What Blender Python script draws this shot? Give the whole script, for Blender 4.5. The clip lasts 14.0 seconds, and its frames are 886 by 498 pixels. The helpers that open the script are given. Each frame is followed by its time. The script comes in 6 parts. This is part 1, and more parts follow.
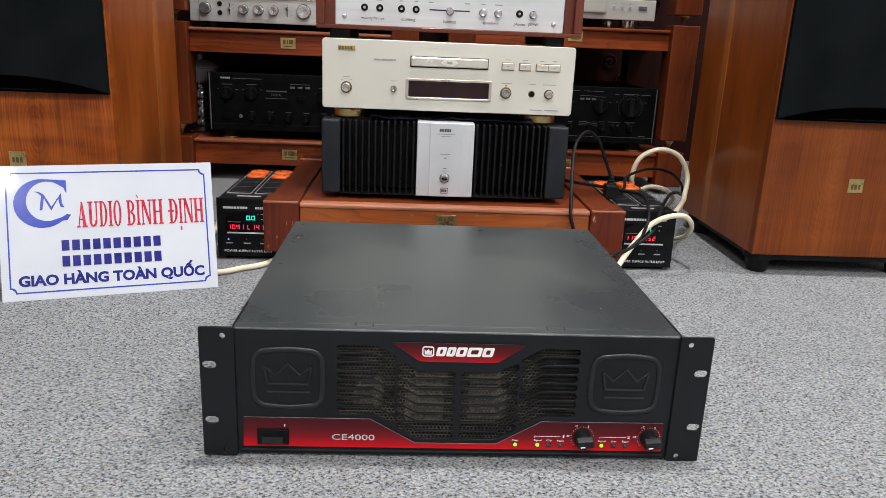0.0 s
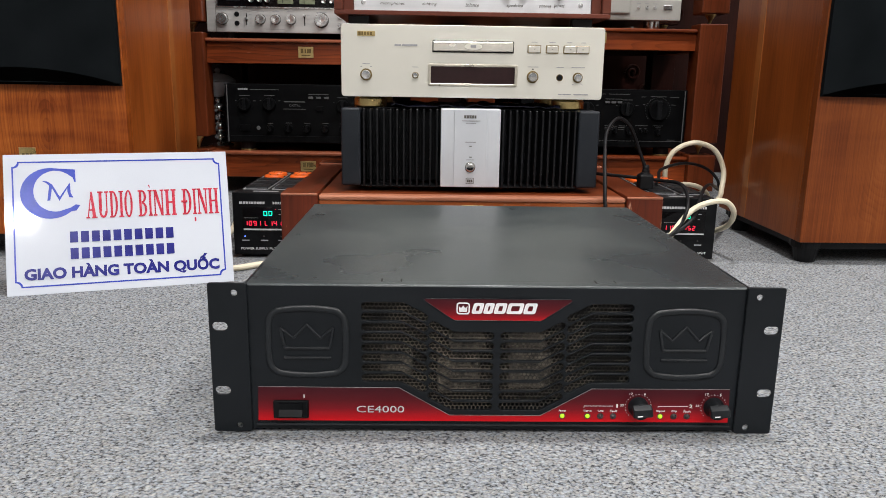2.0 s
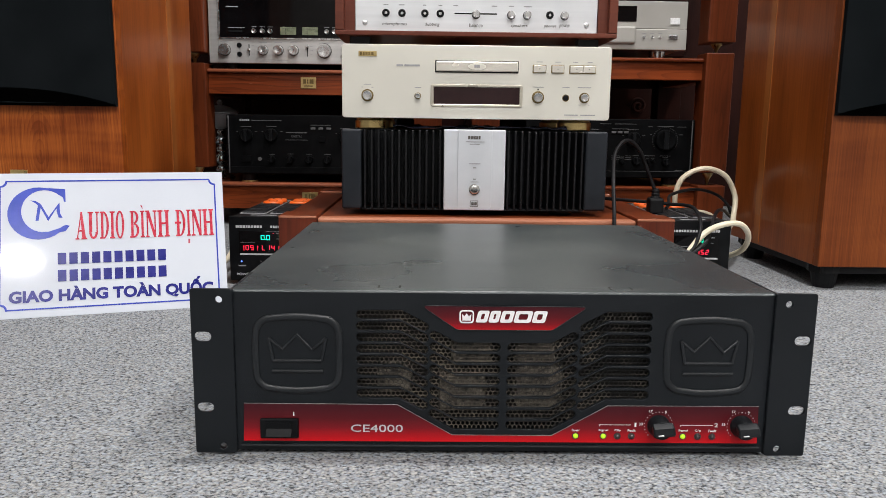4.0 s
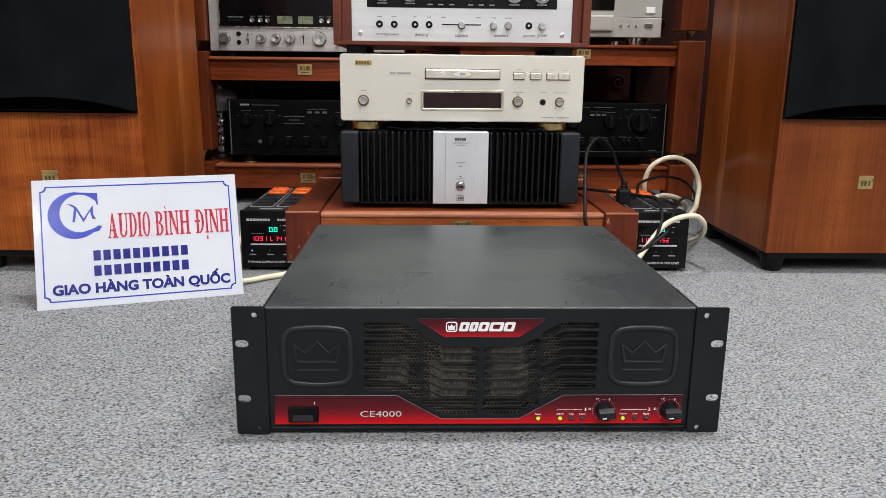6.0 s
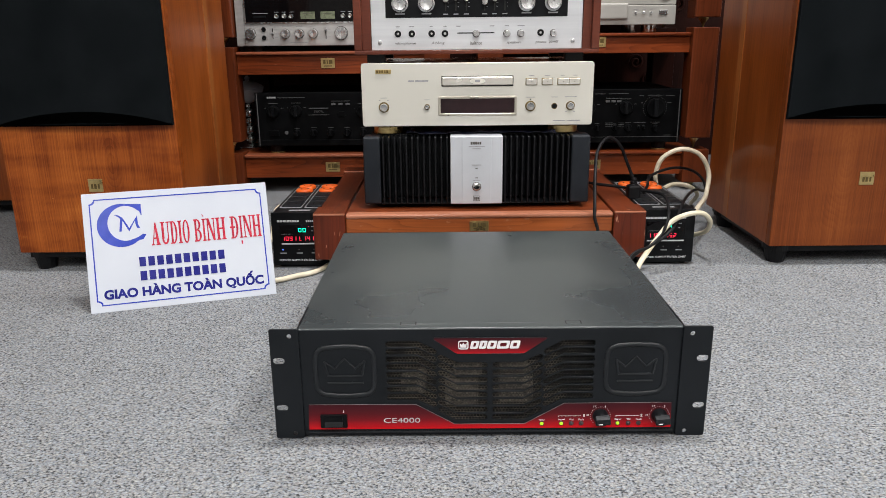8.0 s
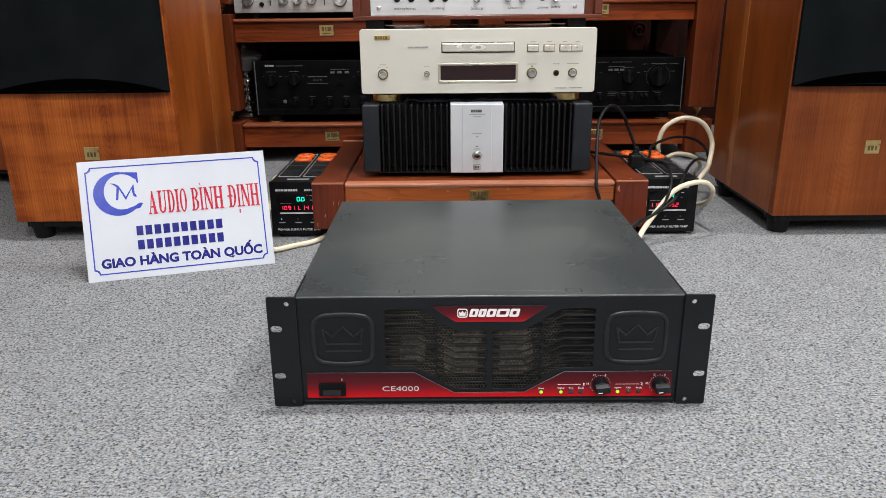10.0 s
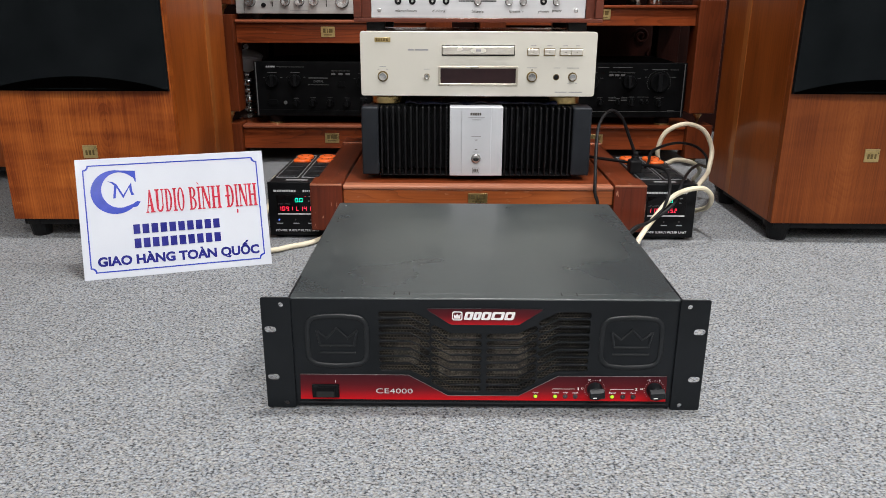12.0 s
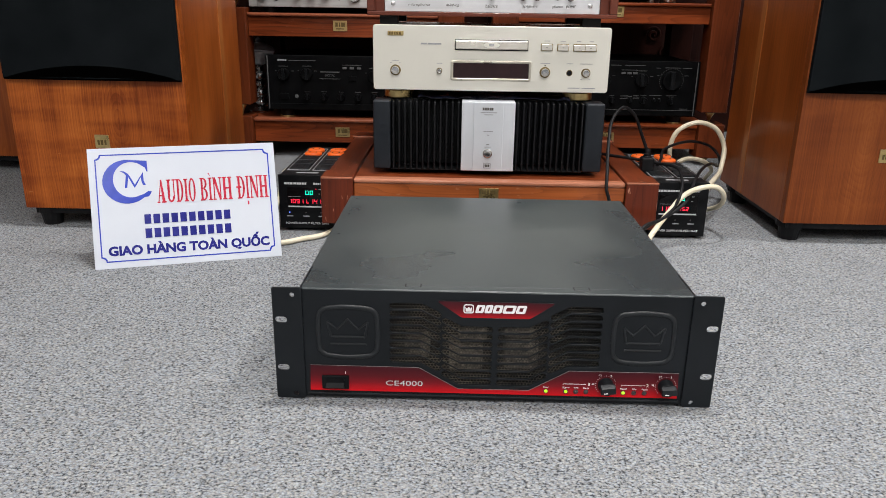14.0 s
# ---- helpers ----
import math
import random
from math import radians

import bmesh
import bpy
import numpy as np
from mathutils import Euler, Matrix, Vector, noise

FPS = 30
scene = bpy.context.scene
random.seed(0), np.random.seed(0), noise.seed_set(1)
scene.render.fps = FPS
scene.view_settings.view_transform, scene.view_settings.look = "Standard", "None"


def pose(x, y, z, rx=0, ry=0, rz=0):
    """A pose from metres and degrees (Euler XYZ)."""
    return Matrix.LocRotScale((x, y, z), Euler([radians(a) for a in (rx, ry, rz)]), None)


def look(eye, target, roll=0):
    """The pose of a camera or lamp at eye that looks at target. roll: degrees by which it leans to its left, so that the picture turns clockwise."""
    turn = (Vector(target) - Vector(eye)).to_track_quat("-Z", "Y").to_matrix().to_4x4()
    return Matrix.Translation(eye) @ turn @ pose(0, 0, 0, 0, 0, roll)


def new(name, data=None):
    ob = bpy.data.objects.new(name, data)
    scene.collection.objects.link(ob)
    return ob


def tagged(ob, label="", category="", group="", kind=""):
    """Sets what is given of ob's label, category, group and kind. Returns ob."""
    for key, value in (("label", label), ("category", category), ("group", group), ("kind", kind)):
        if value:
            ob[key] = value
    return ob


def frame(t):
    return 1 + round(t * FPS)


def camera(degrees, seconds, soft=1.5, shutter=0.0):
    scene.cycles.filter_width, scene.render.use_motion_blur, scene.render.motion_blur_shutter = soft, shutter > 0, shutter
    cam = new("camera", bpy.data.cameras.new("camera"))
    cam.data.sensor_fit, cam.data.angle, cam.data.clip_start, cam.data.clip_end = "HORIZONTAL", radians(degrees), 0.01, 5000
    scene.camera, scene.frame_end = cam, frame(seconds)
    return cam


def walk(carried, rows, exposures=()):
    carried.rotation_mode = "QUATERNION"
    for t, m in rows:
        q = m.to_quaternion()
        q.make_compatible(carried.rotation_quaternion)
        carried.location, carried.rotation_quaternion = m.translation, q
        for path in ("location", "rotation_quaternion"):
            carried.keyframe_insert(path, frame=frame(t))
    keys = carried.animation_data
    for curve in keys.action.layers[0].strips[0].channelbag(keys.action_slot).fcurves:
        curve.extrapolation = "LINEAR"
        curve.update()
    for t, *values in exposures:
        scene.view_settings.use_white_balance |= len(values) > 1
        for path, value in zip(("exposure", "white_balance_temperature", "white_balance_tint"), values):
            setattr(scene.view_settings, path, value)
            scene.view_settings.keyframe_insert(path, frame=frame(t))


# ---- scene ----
cam = camera(61.5, 14.0, soft=0.75)
PATH = [
    (0, (-0.053, -0.641, 0.4), (0.046, 1.278, -0.155), 2.4),
    (0.5, (-0.052, -0.661, 0.382), (0.022, 1.263, -0.16), 1.8),
    (1, (-0.051, -0.668, 0.364), (0.007, 1.262, -0.157), 1.5),
    (1.5, (-0.041, -0.65, 0.336), (0.007, 1.29, -0.147), 1.2),
    (2, (-0.061, -0.594, 0.301), (-0.016, 1.355, -0.145), 0.9),
    (2.5, (-0.099, -0.538, 0.266), (-0.057, 1.421, -0.138), 1.0),
    (3, (-0.108, -0.528, 0.254), (-0.071, 1.438, -0.111), 0.9),
    (3.5, (-0.089, -0.541, 0.255), (-0.052, 1.43, -0.082), 0.7),
    (4, (-0.057, -0.556, 0.259), (-0.027, 1.417, -0.068), 0.7),
    (4.2, (-0.044, -0.568, 0.266), (-0.006, 1.405, -0.063), 0.8),
    (6.3, (-0.06, -0.693, 0.356), (-0.002, 1.252, -0.108), 0.6),
    (6.5, (-0.057, -0.696, 0.356), (-0.006, 1.249, -0.107), 0.7),
    (7, (-0.051, -0.703, 0.365), (-0.025, 1.24, -0.107), 0.6),
    (7.5, (-0.042, -0.728, 0.421), (-0.042, 1.204, -0.096), -0.0),
    (8, (-0.046, -0.749, 0.444), (-0.058, 1.17, -0.12), -0.6),
    (8.5, (-0.051, -0.742, 0.439), (-0.065, 1.164, -0.168), -0.8),
    (11, (-0.04, -0.74, 0.434), (-0.06, 1.156, -0.202), -0.2),
    (11.5, (-0.04, -0.74, 0.433), (-0.062, 1.159, -0.196), -0.0),
    (12, (-0.039, -0.738, 0.433), (-0.055, 1.162, -0.192), 0.2),
    (12.5, (-0.034, -0.739, 0.432), (-0.037, 1.16, -0.192), 0.6),
    (13, (-0.041, -0.735, 0.426), (-0.055, 1.166, -0.196), 0.7),
    (13.5, (-0.045, -0.734, 0.426), (-0.074, 1.165, -0.201), 0.7),
    (14, (-0.045, -0.737, 0.426), (-0.079, 1.162, -0.204), 0.9),
]
walk(cam, [(t, look(eye, target, roll)) for t, eye, target, roll in PATH])

# ---- room light ----
world = bpy.data.worlds.new("world")
scene.world = world
world.use_nodes = True
world.node_tree.nodes["Background"].inputs[0].default_value = (0.9, 0.95, 1.0, 1)
world.node_tree.nodes["Background"].inputs[1].default_value = 0.05
scene.view_settings.exposure = 0.0
LAMP_W = 46.0


# ---- mesh tools ----
def part(name, bm, material, parent, label="", smooth=False):
    """A bmesh (or a mesh) as one mesh object under a thing."""
    if isinstance(bm, bpy.types.Mesh):
        me = bm
    else:
        bmesh.ops.recalc_face_normals(bm, faces=bm.faces)
        me = bpy.data.meshes.new(name)
        bm.to_mesh(me)
        bm.free()
    if smooth:
        me.polygons.foreach_set("use_smooth", [True] * len(me.polygons))
        me.set_sharp_from_angle(angle=radians(35))
    me.materials.append(material)
    ob = new(name, me)
    ob.parent = parent
    if label:
        ob["label"] = label
    return ob


def thing(name, x, y, z, rx=0, ry=0, rz=0, label="", category="", group="", kind=""):
    ob = new(name)
    ob.empty_display_size = 0.05
    ob.matrix_basis = pose(x, y, z, rx, ry, rz)
    return tagged(ob, label, category, group, kind)


def add_box(bm, x0, x1, y0, y1, z0, z1, bevel=0.0, segs=2):
    g = bmesh.ops.create_cube(bm, size=1.0)
    for v in g["verts"]:
        v.co = Vector((x0 + (v.co.x + 0.5) * (x1 - x0), y0 + (v.co.y + 0.5) * (y1 - y0), z0 + (v.co.z + 0.5) * (z1 - z0)))
    if bevel:
        es = list({e for v in g["verts"] for e in v.link_edges})
        bmesh.ops.bevel(bm, geom=es, offset=bevel, segments=segs, affect="EDGES", profile=0.5)
    return bm


def box(x0, x1, y0, y1, z0, z1, bevel=0.0, segs=2):
    return add_box(bmesh.new(), x0, x1, y0, y1, z0, z1, bevel, segs)


def add_lathe(bm, profile, centre, axis="z", n=24):
    """Turns (radius, height) pairs round an axis through centre; axis 'y' points towards -y."""
    c = Vector(centre)
    rings = []
    for r, h in profile:
        ring = []
        for k in range(n):
            a = 2 * math.pi * k / n
            if axis == "z":
                p = Vector((r * math.cos(a), r * math.sin(a), h))
            else:
                p = Vector((r * math.cos(a), -h, r * math.sin(a)))
            ring.append(bm.verts.new(c + p))
        rings.append(ring)
    for a, b in zip(rings, rings[1:]):
        for k in range(n):
            bm.faces.new((a[k], a[(k + 1) % n], b[(k + 1) % n], b[k]))
    bm.faces.new(rings[0])
    bm.faces.new(rings[-1])
    return bm


def lathe(profile, centre=(0, 0, 0), axis="z", n=24):
    return add_lathe(bmesh.new(), profile, centre, axis, n)


def knob(r, depth, centre, n=28):
    """A round knob that stands out of a front towards -y, with a turned edge."""
    bm = lathe([(r * 1.0, 0), (r, depth * 0.8), (r * 0.95, depth * 0.95), (r * 0.85, depth), (r * 0.78, depth * 0.97)], centre, "y", n)
    return bm


def spline(pts, step=6):
    """A smooth line through the points."""
    p = [Vector(q) for q in pts]
    p = [p[0] * 2 - p[1]] + p + [p[-1] * 2 - p[-2]]
    out = []
    for i in range(1, len(p) - 2):
        for k in range(step):
            t = k / step
            a, b, c, d = p[i - 1], p[i], p[i + 1], p[i + 2]
            out.append(0.5 * ((2 * b) + (c - a) * t + (2 * a - 5 * b + 4 * c - d) * t * t + (3 * b - a - 3 * c + d) * t ** 3))
    out.append(p[-2])
    return out


def add_tube(bm, pts, r, n=8, closed=False, flat=1.0):
    """A round bar along a line; flat squeezes it along y."""
    pts = [Vector(p) for p in pts]
    m = len(pts)
    side = None
    rings = []
    for i, p in enumerate(pts):
        a = pts[i - 1] if (i or closed) else p
        b = pts[(i + 1) % m] if (i < m - 1 or closed) else p
        t = (b - a).normalized()
        if side is None:
            side = t.orthogonal().normalized()
        side = (side - t * side.dot(t)).normalized()
        up = t.cross(side)
        ring = []
        for k in range(n):
            o = (side * math.cos(2 * math.pi * k / n) + up * math.sin(2 * math.pi * k / n)) * r
            o.y *= flat
            ring.append(bm.verts.new(p + o))
        rings.append(ring)
    pairs = list(zip(rings, rings[1:]))
    if closed:
        pairs.append((rings[-1], rings[0]))
    for a, b in pairs:
        for k in range(n):
            bm.faces.new((a[k], a[(k + 1) % n], b[(k + 1) % n], b[k]))
    if not closed:
        bm.faces.new(rings[0])
        bm.faces.new(rings[-1])
    return bm


def tube(pts, r, n=8, closed=False, flat=1.0):
    return add_tube(bmesh.new(), pts, r, n, closed, flat)


def to_mesh(ob):
    dg = bpy.context.evaluated_depsgraph_get()
    dg.update()
    me = bpy.data.meshes.new_from_object(ob.evaluated_get(dg))
    data = ob.data
    bpy.data.objects.remove(ob)
    bpy.data.curves.remove(data)
    me.materials.clear()
    return me


def plate(outlines, thick, y=0.0, bevel=0.0):
    """A sheet in the x-z plane with holes: the first outline is its rim. Its front lies at y."""
    cu = bpy.data.curves.new("plate", "CURVE")
    cu.dimensions, cu.fill_mode = "2D", "BOTH"
    cu.extrude, cu.bevel_depth, cu.bevel_resolution = thick / 2 - bevel, bevel, 1
    cu.offset = -bevel
    for o in outlines:
        sp = cu.splines.new("POLY")
        sp.points.add(len(o) - 1)
        for q, (u, v) in zip(sp.points, o):
            q.co = (u, v, 0, 1)
        sp.use_cyclic_u = True
    me = to_mesh(new("plate", cu))
    bm = bmesh.new()
    bm.from_mesh(me)
    bmesh.ops.remove_doubles(bm, verts=bm.verts, dist=1e-6)
    bm.to_mesh(me)
    bm.free()
    me.transform(Matrix.Translation((0, y + thick / 2, 0)) @ Matrix.Rotation(radians(90), 4, "X"))
    return me


def rounded(x0, x1, z0, z1, r, n=5):
    out = []
    for cx, cz, a0 in ((x1 - r, z1 - r, 0), (x0 + r, z1 - r, 90), (x0 + r, z0 + r, 180), (x1 - r, z0 + r, 270)):
        for k in range(n + 1):
            a = radians(a0 + 90 * k / n)
            out.append((cx + r * math.cos(a), cz + r * math.sin(a)))
    return out


def circle(cx, cz, r, n=16):
    return [(cx + r * math.cos(2 * math.pi * k / n), cz + r * math.sin(2 * math.pi * k / n)) for k in range(n)]


def pill(pts, r, n=6):
    """The outline of a bent slot round a line of points, with round ends."""
    p = [Vector((a, b)) for a, b in pts]
    left, right = [], []
    for i, q in enumerate(p):
        t0 = (q - p[i - 1]).normalized() if i else None
        t1 = (p[i + 1] - q).normalized() if i < len(p) - 1 else None
        if t0 is None or t1 is None:
            t = t0 or t1
            m = Vector((-t.y, t.x)) * r
        else:
            n0, n1 = Vector((-t0.y, t0.x)), Vector((-t1.y, t1.x))
            m = (n0 + n1).normalized()
            m = m * (r / m.dot(n0))
        left.append(q + m)
        right.append(q - m)
    out = list(left)
    for end, side in ((p[-1], left[-1]), (p[0], right[0])):
        d = side - end
        a0 = math.atan2(d.y, d.x)
        for k in range(1, n):
            a = a0 - math.pi * k / n
            out.append(end + Vector((math.cos(a), math.sin(a))) * r)
        if end is p[-1]:
            out += right[::-1]
    return [(q.x, q.y) for q in out]


def lettering(parent, words, x0, x1, z0, z1, y, material, name="lettering", shear=0.0, bold=0.0):
    """Words of the built-in font, in the x-z plane, fitted between the given edges."""
    cu = bpy.data.curves.new("words", "FONT")
    cu.body, cu.extrude, cu.shear, cu.offset = words, 0.02, shear, bold
    cu.resolution_u = 3
    me = to_mesh(new("words", cu))
    co = np.empty(len(me.vertices) * 3)
    me.vertices.foreach_get("co", co)
    co = co.reshape(-1, 3)
    lo, hi = co.min(0), co.max(0)
    out = np.empty_like(co)
    out[:, 0] = x0 + (co[:, 0] - lo[0]) / (hi[0] - lo[0]) * (x1 - x0)
    out[:, 2] = z0 + (co[:, 1] - lo[1]) / (hi[1] - lo[1]) * (z1 - z0)
    out[:, 1] = y - (co[:, 2] - lo[2]) / (hi[2] - lo[2]) * 0.0003
    me.vertices.foreach_set("co", out.ravel())
    me.update()
    return part(name, me, material, parent)


def bars(parent, spans, z0, z1, y, material, name="print_bar"):
    """Plain bars for print too small to read, one part each."""
    for a, b in spans:
        bm = bmesh.new()
        add_box(bm, a, b, y - 0.0002, y + 0.0002, z0, z1)
        part(name, bm, material, parent)


SEG = {"0": "abcdef", "1": "bc", "2": "abged", "4": "fgbc", "5": "afgcd", "6": "afgedc", "8": "abcdefg", "9": "abcdfg", "L": "fed", "-": "g"}


def digits(parent, words, x0, z0, w, h, y, material, name="digits"):
    """Seven-bar figures of a lit display."""
    bm = bmesh.new()
    t = h * 0.11
    x = x0
    for c in words:
        if c == ".":
            add_box(bm, x - w * 0.22, x - w * 0.22 + t, y - 0.0003, y, z0, z0 + t)
            continue
        q = w * 0.68
        where = {"a": (x + t, x + q - t, z0 + h - t, z0 + h), "g": (x + t, x + q - t, z0 + h / 2 - t / 2, z0 + h / 2 + t / 2),
                 "d": (x + t, x + q - t, z0, z0 + t), "f": (x, x + t, z0 + h / 2, z0 + h), "b": (x + q - t, x + q, z0 + h / 2, z0 + h),
                 "e": (x, x + t, z0, z0 + h / 2), "c": (x + q - t, x + q, z0, z0 + h / 2)}
        for s in SEG.get(c, ""):
            a, b, e, f = where[s]
            add_box(bm, a, b, y - 0.0003, y, e, f)
        x += w
    return part(name, bm, material, parent)


# ---- materials ----
def material(name):
    m = bpy.data.materials.new(name)
    m.use_nodes = True
    return m, m.node_tree.nodes, m.node_tree.links, m.node_tree.nodes["Principled BSDF"]


def surface(name, c1, c2, scale=40.0, rough=0.5, metal=0.0, bump=0.0, fine=600.0, stretch=(1, 1, 1), rvar=0.1, coat=0.0, spec=0.5, vary=0.0):
    """Two tones at two scales, with fine relief."""
    m, nodes, links, b = material(name)
    tc = nodes.new("ShaderNodeTexCoord")
    mp = nodes.new("ShaderNodeMapping")
    mp.inputs["Scale"].default_value = stretch
    links.new(tc.outputs["Object"], mp.inputs[0])
    big = nodes.new("ShaderNodeTexNoise")
    big.inputs["Scale"].default_value, big.inputs["Detail"].default_value = scale, 6
    small = nodes.new("ShaderNodeTexNoise")
    small.inputs["Scale"].default_value, small.inputs["Detail"].default_value = fine, 3
    for nd in (big, small):
        links.new(mp.outputs[0], nd.inputs["Vector"])
    add = nodes.new("ShaderNodeMath")
    add.operation = "MULTIPLY_ADD"
    add.inputs[1].default_value = 0.35
    links.new(small.outputs[0], add.inputs[0])
    sub = nodes.new("ShaderNodeMath")
    sub.operation = "SUBTRACT"
    sub.inputs[1].default_value = 0.17
    links.new(big.outputs[0], sub.inputs[0])
    links.new(sub.outputs[0], add.inputs[2])
    ramp = nodes.new("ShaderNodeValToRGB")
    ramp.color_ramp.elements[0].position, ramp.color_ramp.elements[1].position = 0.33, 0.67
    ramp.color_ramp.elements[0].color, ramp.color_ramp.elements[1].color = (*c1, 1), (*c2, 1)
    links.new(add.outputs[0], ramp.inputs[0])
    if vary:
        info = nodes.new("ShaderNodeObjectInfo")
        hsv = nodes.new("ShaderNodeHueSaturation")
        mr = nodes.new("ShaderNodeMapRange")
        mr.inputs[3].default_value, mr.inputs[4].default_value = 1 - vary, 1 + vary
        links.new(info.outputs["Random"], mr.inputs[0])
        links.new(mr.outputs[0], hsv.inputs["Value"])
        links.new(ramp.outputs[0], hsv.inputs["Color"])
        links.new(hsv.outputs[0], b.inputs["Base Color"])
    else:
        links.new(ramp.outputs[0], b.inputs["Base Color"])
    rr = nodes.new("ShaderNodeMapRange")
    rr.inputs[3].default_value, rr.inputs[4].default_value = max(0.02, rough - rvar), min(1, rough + rvar)
    links.new(big.outputs[0], rr.inputs[0])
    links.new(rr.outputs[0], b.inputs["Roughness"])
    b.inputs["Metallic"].default_value = metal
    b.inputs["Coat Weight"].default_value = coat
    b.inputs["Coat Roughness"].default_value = 0.15
    b.inputs["Specular IOR Level"].default_value = spec
    if bump:
        bp = nodes.new("ShaderNodeBump")
        bp.inputs["Strength"].default_value, bp.inputs["Distance"].default_value = bump, 0.0006
        links.new(small.outputs[0], bp.inputs["Height"])
        links.new(bp.outputs[0], b.inputs["Normal"])
    return m


def wood(name, dark, light, along="z", rough=0.35, coat=0.3, figure=1.0, grain=1.0, spec=0.2, wear=0.0):
    """Veneer: long fibres, darker growth lines with a drifting figure, and slow changes of tone."""
    m, nodes, links, b = material(name)
    tc = nodes.new("ShaderNodeTexCoord")

    def mapped(across, length):
        mp = nodes.new("ShaderNodeMapping")
        mp.inputs["Scale"].default_value = {"z": (across, across, length), "x": (length, across, across), "y": (across, length, across)}[along]
        links.new(tc.outputs["Object"], mp.inputs[0])
        return mp.outputs[0]

    info = nodes.new("ShaderNodeObjectInfo")
    slow = nodes.new("ShaderNodeTexNoise")
    slow.noise_dimensions = "4D"
    slow.inputs["Scale"].default_value, slow.inputs["Detail"].default_value = 1.0, 3
    links.new(mapped(11, 0.75), slow.inputs["Vector"])
    links.new(info.outputs["Random"], slow.inputs["W"])
    rings = nodes.new("ShaderNodeMath")
    rings.operation = "MULTIPLY"
    rings.inputs[1].default_value = 26.0
    links.new(slow.outputs[0], rings.inputs[0])
    saw = nodes.new("ShaderNodeMath")
    saw.operation = "FRACT"
    links.new(rings.outputs[0], saw.inputs[0])
    line = nodes.new("ShaderNodeMath")
    line.operation = "POWER"
    line.inputs[1].default_value = 3.6
    links.new(saw.outputs[0], line.inputs[0])
    fibre = nodes.new("ShaderNodeTexNoise")
    fibre.inputs["Scale"].default_value, fibre.inputs["Detail"].default_value = 1.0, 8
    links.new(mapped(240, 5), fibre.inputs["Vector"])
    tone = nodes.new("ShaderNodeTexNoise")
    tone.inputs["Scale"].default_value, tone.inputs["Detail"].default_value = 1.0, 2
    links.new(mapped(14, 4), tone.inputs["Vector"])
    mix1 = nodes.new("ShaderNodeMath")
    mix1.operation = "MULTIPLY_ADD"
    mix1.inputs[1].default_value = -0.34 * figure
    links.new(line.outputs[0], mix1.inputs[0])
    mix2 = nodes.new("ShaderNodeMath")
    mix2.operation = "MULTIPLY_ADD"
    mix2.inputs[1].default_value = 0.55 * grain
    links.new(fibre.outputs[0], mix2.inputs[0])
    links.new(tone.outputs[0], mix2.inputs[2])
    links.new(mix2.outputs[0], mix1.inputs[2])
    ramp = nodes.new("ShaderNodeValToRGB")
    ramp.color_ramp.elements[0].position, ramp.color_ramp.elements[1].position = 0.3, 0.98
    ramp.color_ramp.elements[0].color, ramp.color_ramp.elements[1].color = (*dark, 1), (*light, 1)
    links.new(mix1.outputs[0], ramp.inputs[0])
    if wear:
        nick = nodes.new("ShaderNodeTexNoise")
        nick.inputs["Scale"].default_value, nick.inputs["Detail"].default_value = 1.0, 5
        links.new(mapped(150, 45), nick.inputs["Vector"])
        cut = nodes.new("ShaderNodeMapRange")
        cut.inputs[1].default_value, cut.inputs[2].default_value, cut.inputs[4].default_value = 0.66, 0.72, wear
        links.new(nick.outputs[0], cut.inputs[0])
        scuff = nodes.new("ShaderNodeMix")
        scuff.data_type = "RGBA"
        scuff.inputs[7].default_value = (0.5, 0.25, 0.16, 1)
        links.new(cut.outputs[0], scuff.inputs[0])
        links.new(ramp.outputs[0], scuff.inputs[6])
        links.new(scuff.outputs[2], b.inputs["Base Color"])
    else:
        links.new(ramp.outputs[0], b.inputs["Base Color"])
    b.inputs["Roughness"].default_value = rough
    b.inputs["Coat Weight"].default_value = coat
    b.inputs["Coat Roughness"].default_value = 0.14
    b.inputs["Specular IOR Level"].default_value = spec
    bp = nodes.new("ShaderNodeBump")
    bp.inputs["Strength"].default_value, bp.inputs["Distance"].default_value = 0.12, 0.0004
    links.new(fibre.outputs[0], bp.inputs["Height"])
    links.new(bp.outputs[0], b.inputs["Normal"])
    return m


